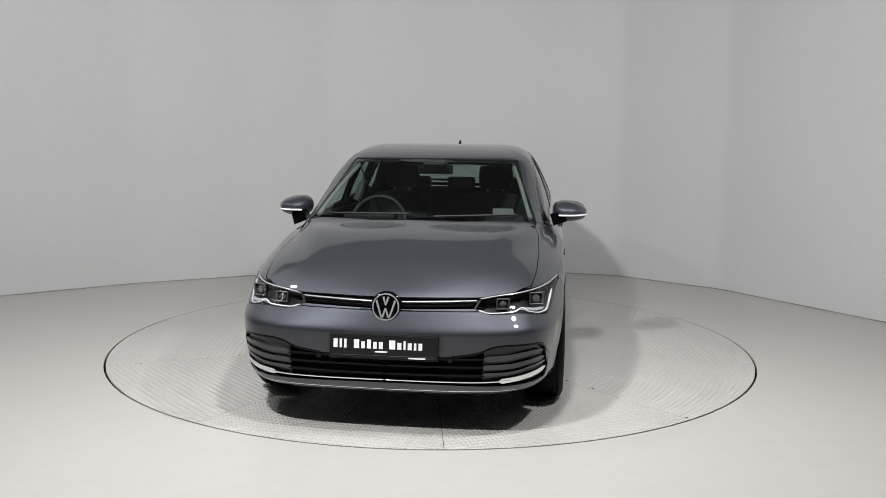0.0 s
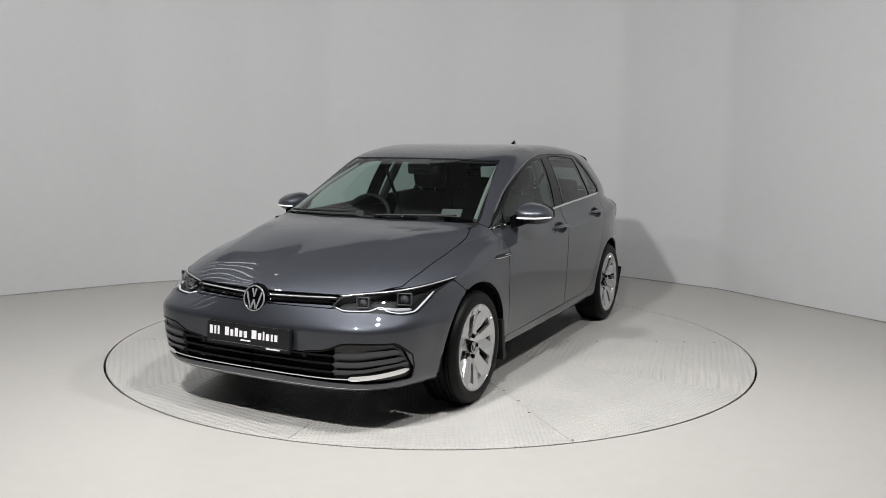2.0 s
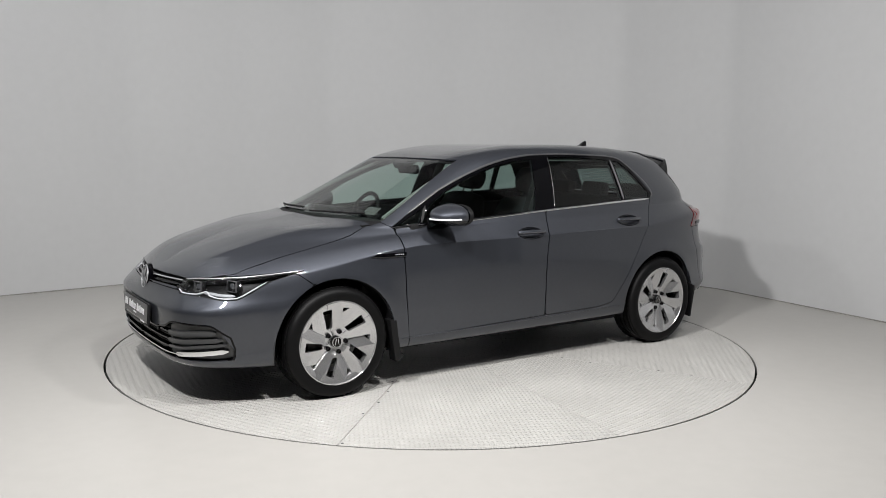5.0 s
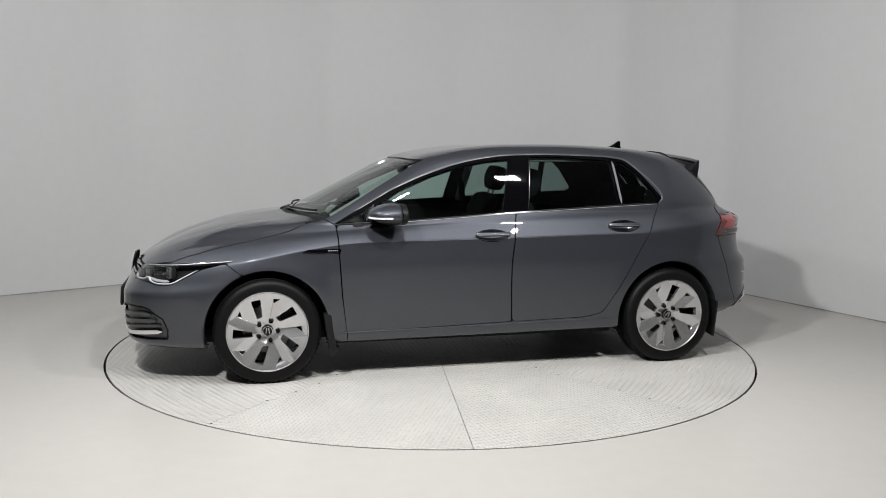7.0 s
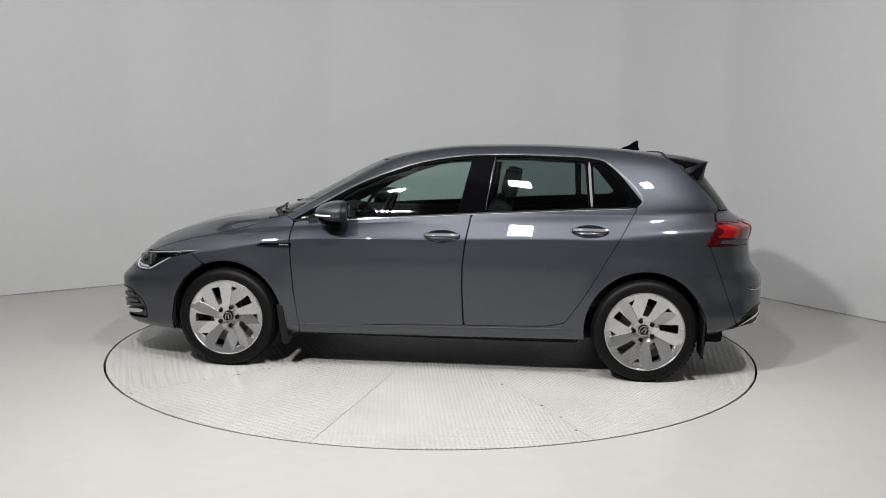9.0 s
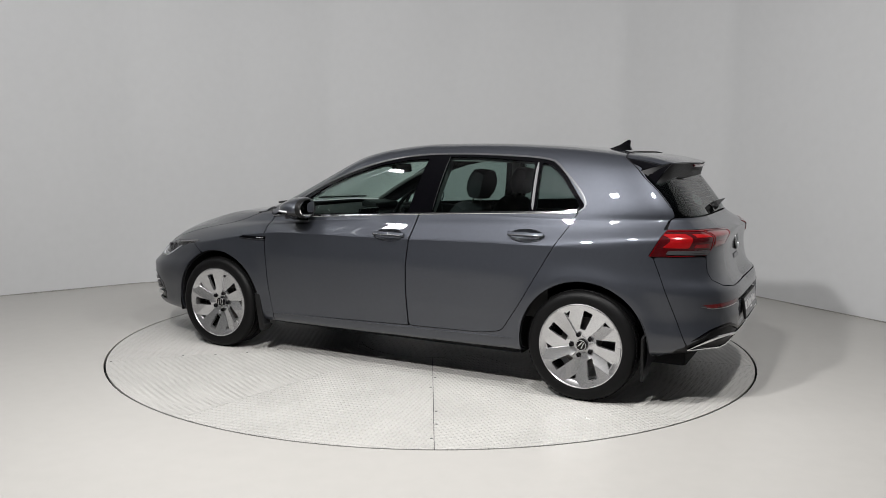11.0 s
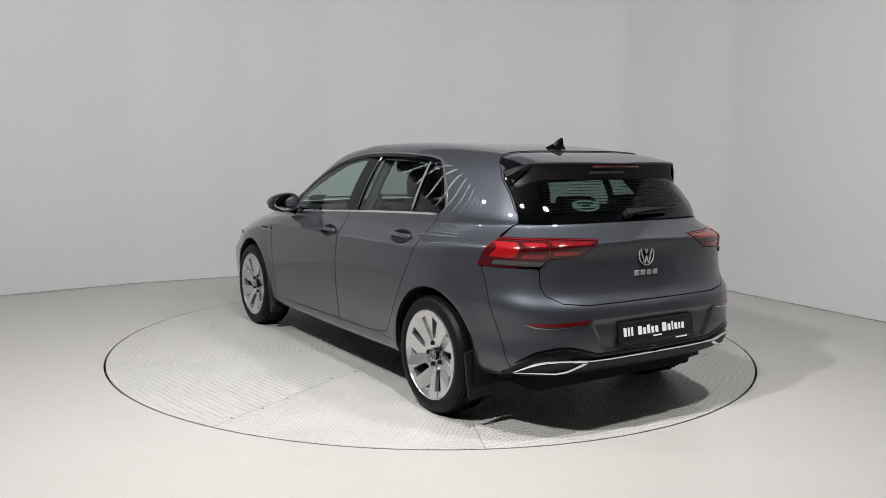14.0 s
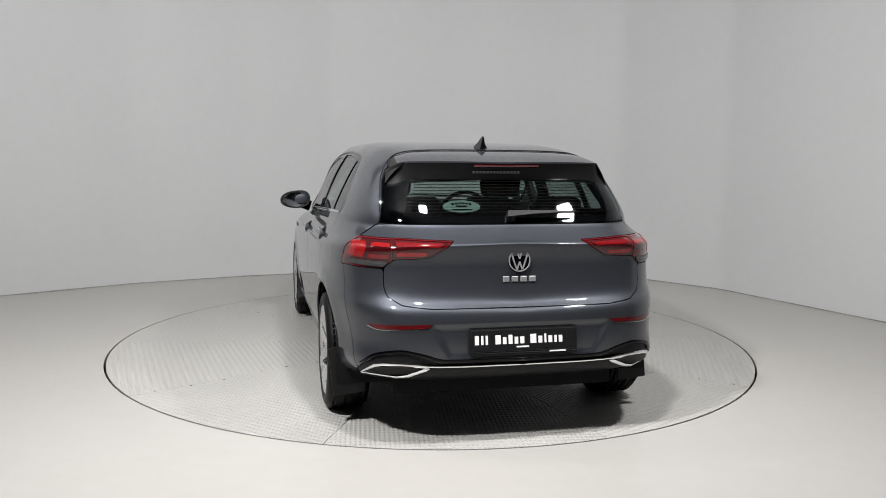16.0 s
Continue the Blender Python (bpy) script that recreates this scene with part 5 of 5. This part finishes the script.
    ws = part("window_lettering", box(bmesh.new(), (0.25, 0.001, 0.003), m @ Matrix.Translation((0, 0, -0.006)), 0), DIVIDER_GREY, spoiler, "pale lettering bars under the spoiler")
    lettering(ws, [(-0.117 + 0.018 * i, 0.0, 0.011, 0.008) for i in range(14)], m, DIVIDER_GREY)
    # shark-fin aerial
    bm = bmesh.new()
    prof = [(-0.085, 0.0, 0.024), (-0.04, 0.018, 0.020), (0.0, 0.034, 0.014), (0.03, 0.055, 0.008), (0.055, 0.068, 0.004), (0.066, 0.060, 0.004), (0.062, 0.03, 0.010), (0.075, 0.0, 0.020)]
    left, right_v = [], []
    for x, z, w in prof:
        left.append(bm.verts.new((-1.275 - x, w, 1.412 + z)))
        right_v.append(bm.verts.new((-1.275 - x, -w, 1.412 + z)))
    bm.faces.new(left)
    bm.faces.new(right_v[::-1])
    for i in range(len(prof)):
        j = (i + 1) % len(prof)
        bm.faces.new((left[i], right_v[i], right_v[j], left[j]))
    bevel(bm, 0.003, 2, 20)
    part("roof_aerial", bm, GLOSS_BLACK, car, "gloss black shark-fin aerial")


tail()


# ---- cabin ----
def seat(x, y):
    st = tagged(new("front_seat"), "dark cloth front seat with headrest")
    st.parent = car
    st.matrix_basis = Matrix.Translation((x, y, 0))

    def cushion(name, size, m, r):
        bm = bmesh.new()
        bmesh.ops.create_cube(bm, size=1.0, matrix=Matrix.Diagonal((*size, 1)))
        bmesh.ops.subdivide_edges(bm, edges=bm.edges[:], cuts=3, use_grid_fill=True)
        for v in bm.verts:
            q = [2 * v.co[i] / size[i] for i in range(3)]
            k = 1 - r * (q[0] ** 2 * q[1] ** 2 + q[1] ** 2 * q[2] ** 2 + q[0] ** 2 * q[2] ** 2) / 3
            v.co *= k
        bmesh.ops.transform(bm, matrix=m, verts=bm.verts)
        part(name, bm, CLOTH, st)

    cushion("seat_cushion", (0.52, 0.50, 0.17), pose(0.10, 0, 0.46, 0, -8, 0), 0.22)
    cushion("seat_back", (0.16, 0.50, 0.62), pose(-0.22, 0, 0.78, 0, -20, 0), 0.24)
    cushion("headrest", (0.11, 0.27, 0.19), pose(-0.375, 0, 1.185, 0, -12, 0), 0.26)
    for s in (-1, 1):
        part("headrest_post", tube([(-0.32, s * 0.06, 1.02), (-0.36, s * 0.06, 1.14)], 0.007), STEEL, st)


seat(-0.10, 0.37)
seat(-0.10, -0.37)


def cabin():
    bm = box(bmesh.new(), (0.50, 1.24, 0.18), pose(-1.02, 0, 0.46), 0.05, 3)
    box(bm, (0.16, 1.24, 0.60), pose(-1.33, 0, 0.76, 0, -24, 0), 0.05, 3)
    bench = part("rear_bench", bm, CLOTH, car, "dark cloth rear bench")
    for y in (-0.40, 0.0, 0.40):
        part("rear_headrest", box(bmesh.new(), (0.09, 0.25, 0.13), pose(-1.46, y, 1.085, 0, -12, 0), 0.03, 3), CLOTH, bench)
    part("parcel_shelf", box(bmesh.new(), (0.36, 1.10, 0.02), pose(-1.62, 0, 0.985), 0.006), CLOTH, car)
    # dashboard
    bm = bmesh.new()
    prof = [(1.08, 0.955), (0.90, 0.962), (0.74, 0.945), (0.655, 0.915), (0.63, 0.86), (0.66, 0.72), (0.72, 0.55), (1.08, 0.55)]
    a = [bm.verts.new((x, 0.70, z)) for x, z in prof]
    b = [bm.verts.new((x, -0.70, z)) for x, z in prof]
    bm.faces.new(a)
    bm.faces.new(b[::-1])
    for i in range(len(prof)):
        j = (i + 1) % len(prof)
        bm.faces.new((a[i], b[i], b[j], a[j]))
    bevel(bm, 0.02, 3, 15)
    dash = part("dashboard", bm, BLACK_PLASTIC, car, "black dashboard")
    part("instrument_hood", box(bmesh.new(), (0.14, 0.34, 0.05), pose(0.74, -0.37, 0.965, 0, -6, 0), 0.02, 3), BLACK_PLASTIC, dash)
    part("centre_screen", box(bmesh.new(), (0.02, 0.26, 0.12), pose(0.64, -0.02, 0.90, 0, -18, 0), 0.005), GLOSS_BLACK, dash)
    part("permit_card", box(bmesh.new(), (0.004, 0.13, 0.07), pose(0.905, 0.50, 1.020, 0, -52, 8), 0.001, 1), GREY_LENS, dash, "pale card behind the windscreen")
    # steering wheel
    pts = [(0.185 * math.cos(2 * math.pi * k / 40), 0.185 * math.sin(2 * math.pi * k / 40), 0) for k in range(40)]
    m = Matrix.Translation((0.50, -0.37, 0.905)) @ pose(0, 0, 0, 0, 66, 0) @ Matrix.Rotation(0, 4, "Z")
    wheel_ob = part("steering_wheel", tube(pts, 0.015, 10, m, True), BLACK_PLASTIC, car, "black steering wheel")
    bm = box(bmesh.new(), (0.11, 0.15, 0.05), m, 0.02, 3)
    for a in (0, 180, 270):
        box(bm, (0.13, 0.03, 0.014), m @ pose(0, 0, 0, 0, 0, a + 90) @ Matrix.Translation((0.115, 0, 0)), 0.005)
    part("wheel_boss", bm, BLACK_PLASTIC, wheel_ob)
    # inside mirror and sensor pod
    bm = box(bmesh.new(), (0.035, 0.24, 0.062), pose(0.335, 0, 1.262, 0, 10, 0), 0.014, 3)
    im = part("inside_mirror", bm, BLACK_PLASTIC, car, "inside mirror below a sensor pod")
    part("mirror_glass", box(bmesh.new(), (0.004, 0.22, 0.05), pose(0.315, 0, 1.262, 0, 10, 0), 0.001, 1), MIRROR, im)
    part("sensor_pod", box(bmesh.new(), (0.12, 0.16, 0.05), pose(0.36, 0, 1.312, 0, 28, 0), 0.015, 3), BLACK_PLASTIC, im)
    # headlining and pillar trims
    panel("headlining", car, LINING, np.maximum(1.352 - W.z, W.x - 0.30), gap=0, out=-0.030, thick=0.006, label="pale grey headlining")
    for s in (1, -1):
        part("door_lining", box(bmesh.new(), (1.9, 0.05, 0.52), pose(-0.15, s * 0.775, 0.70, s * 3, 0, 0), 0.02), BLACK_PLASTIC, car, "black door lining")
        pts = [(0.925, s * 0.668, 0.985), (0.59, s * 0.598, 1.165), (0.25, s * 0.530, 1.312)]
        part("pillar_trim", tube([tuple(q) for q in spread(pts, 10)], 0.013, 8), SOFT_TRIM, car, "grey pillar trim inside the windscreen")
        pts = [(-0.27, s * 0.700, 1.0), (-0.31, s * 0.62, 1.20), (-0.34, s * 0.555, 1.345)]
        part("pillar_trim", tube([tuple(q) for q in spread(pts, 10)], 0.030, 8), SOFT_TRIM, car)
        part("seat_belt", box(bmesh.new(), (0.045, 0.004, 0.40), pose(-0.27, s * 0.585, 1.06, s * -22, 0, 0), 0.001, 1), CLOTH, car)
    # wiper blades on the scuttle
    for y0, y1 in ((0.10, 0.58), (-0.60, -0.06)):
        pts = []
        for k in range(8):
            y = y0 + (y1 - y0) * k / 7
            p, n = on_end(abs(y), 0.995 + 0.012 * k / 7, False)
            pts.append((p[0] + n[0] * 0.010, y, p[2] + n[2] * 0.010))
        part("windscreen_wiper", tube(pts, 0.007, 6), BLACK_PLASTIC, car, "black windscreen wiper")


cabin()

def motions():
    centre = Matrix.Translation((-0.0923, 0.0447, 0))
    turn = [(0.0, -97.61), (1.0, -107.6), (2.0, -117.45), (3.0, -127.35), (4.0, -137.2), (5.0, -146.9), (6.0, -156.55), (7.0, -166.4), (8.0, -176.35), (9.0, -186.75), (10.0, -197.2), (11.0, -207.4), (12.0, -217.45), (13.0, -227.4), (14.0, -237.4), (15.0, -247.45), (16.0, -257.37)]
    walk(turntable, [(t, pose(0, 0, 0, 0, 0, a)) for t, a in turn])
    walk(car, [(t, pose(0, 0, 0, 0, 0, a) @ centre) for t, a in turn])


motions()
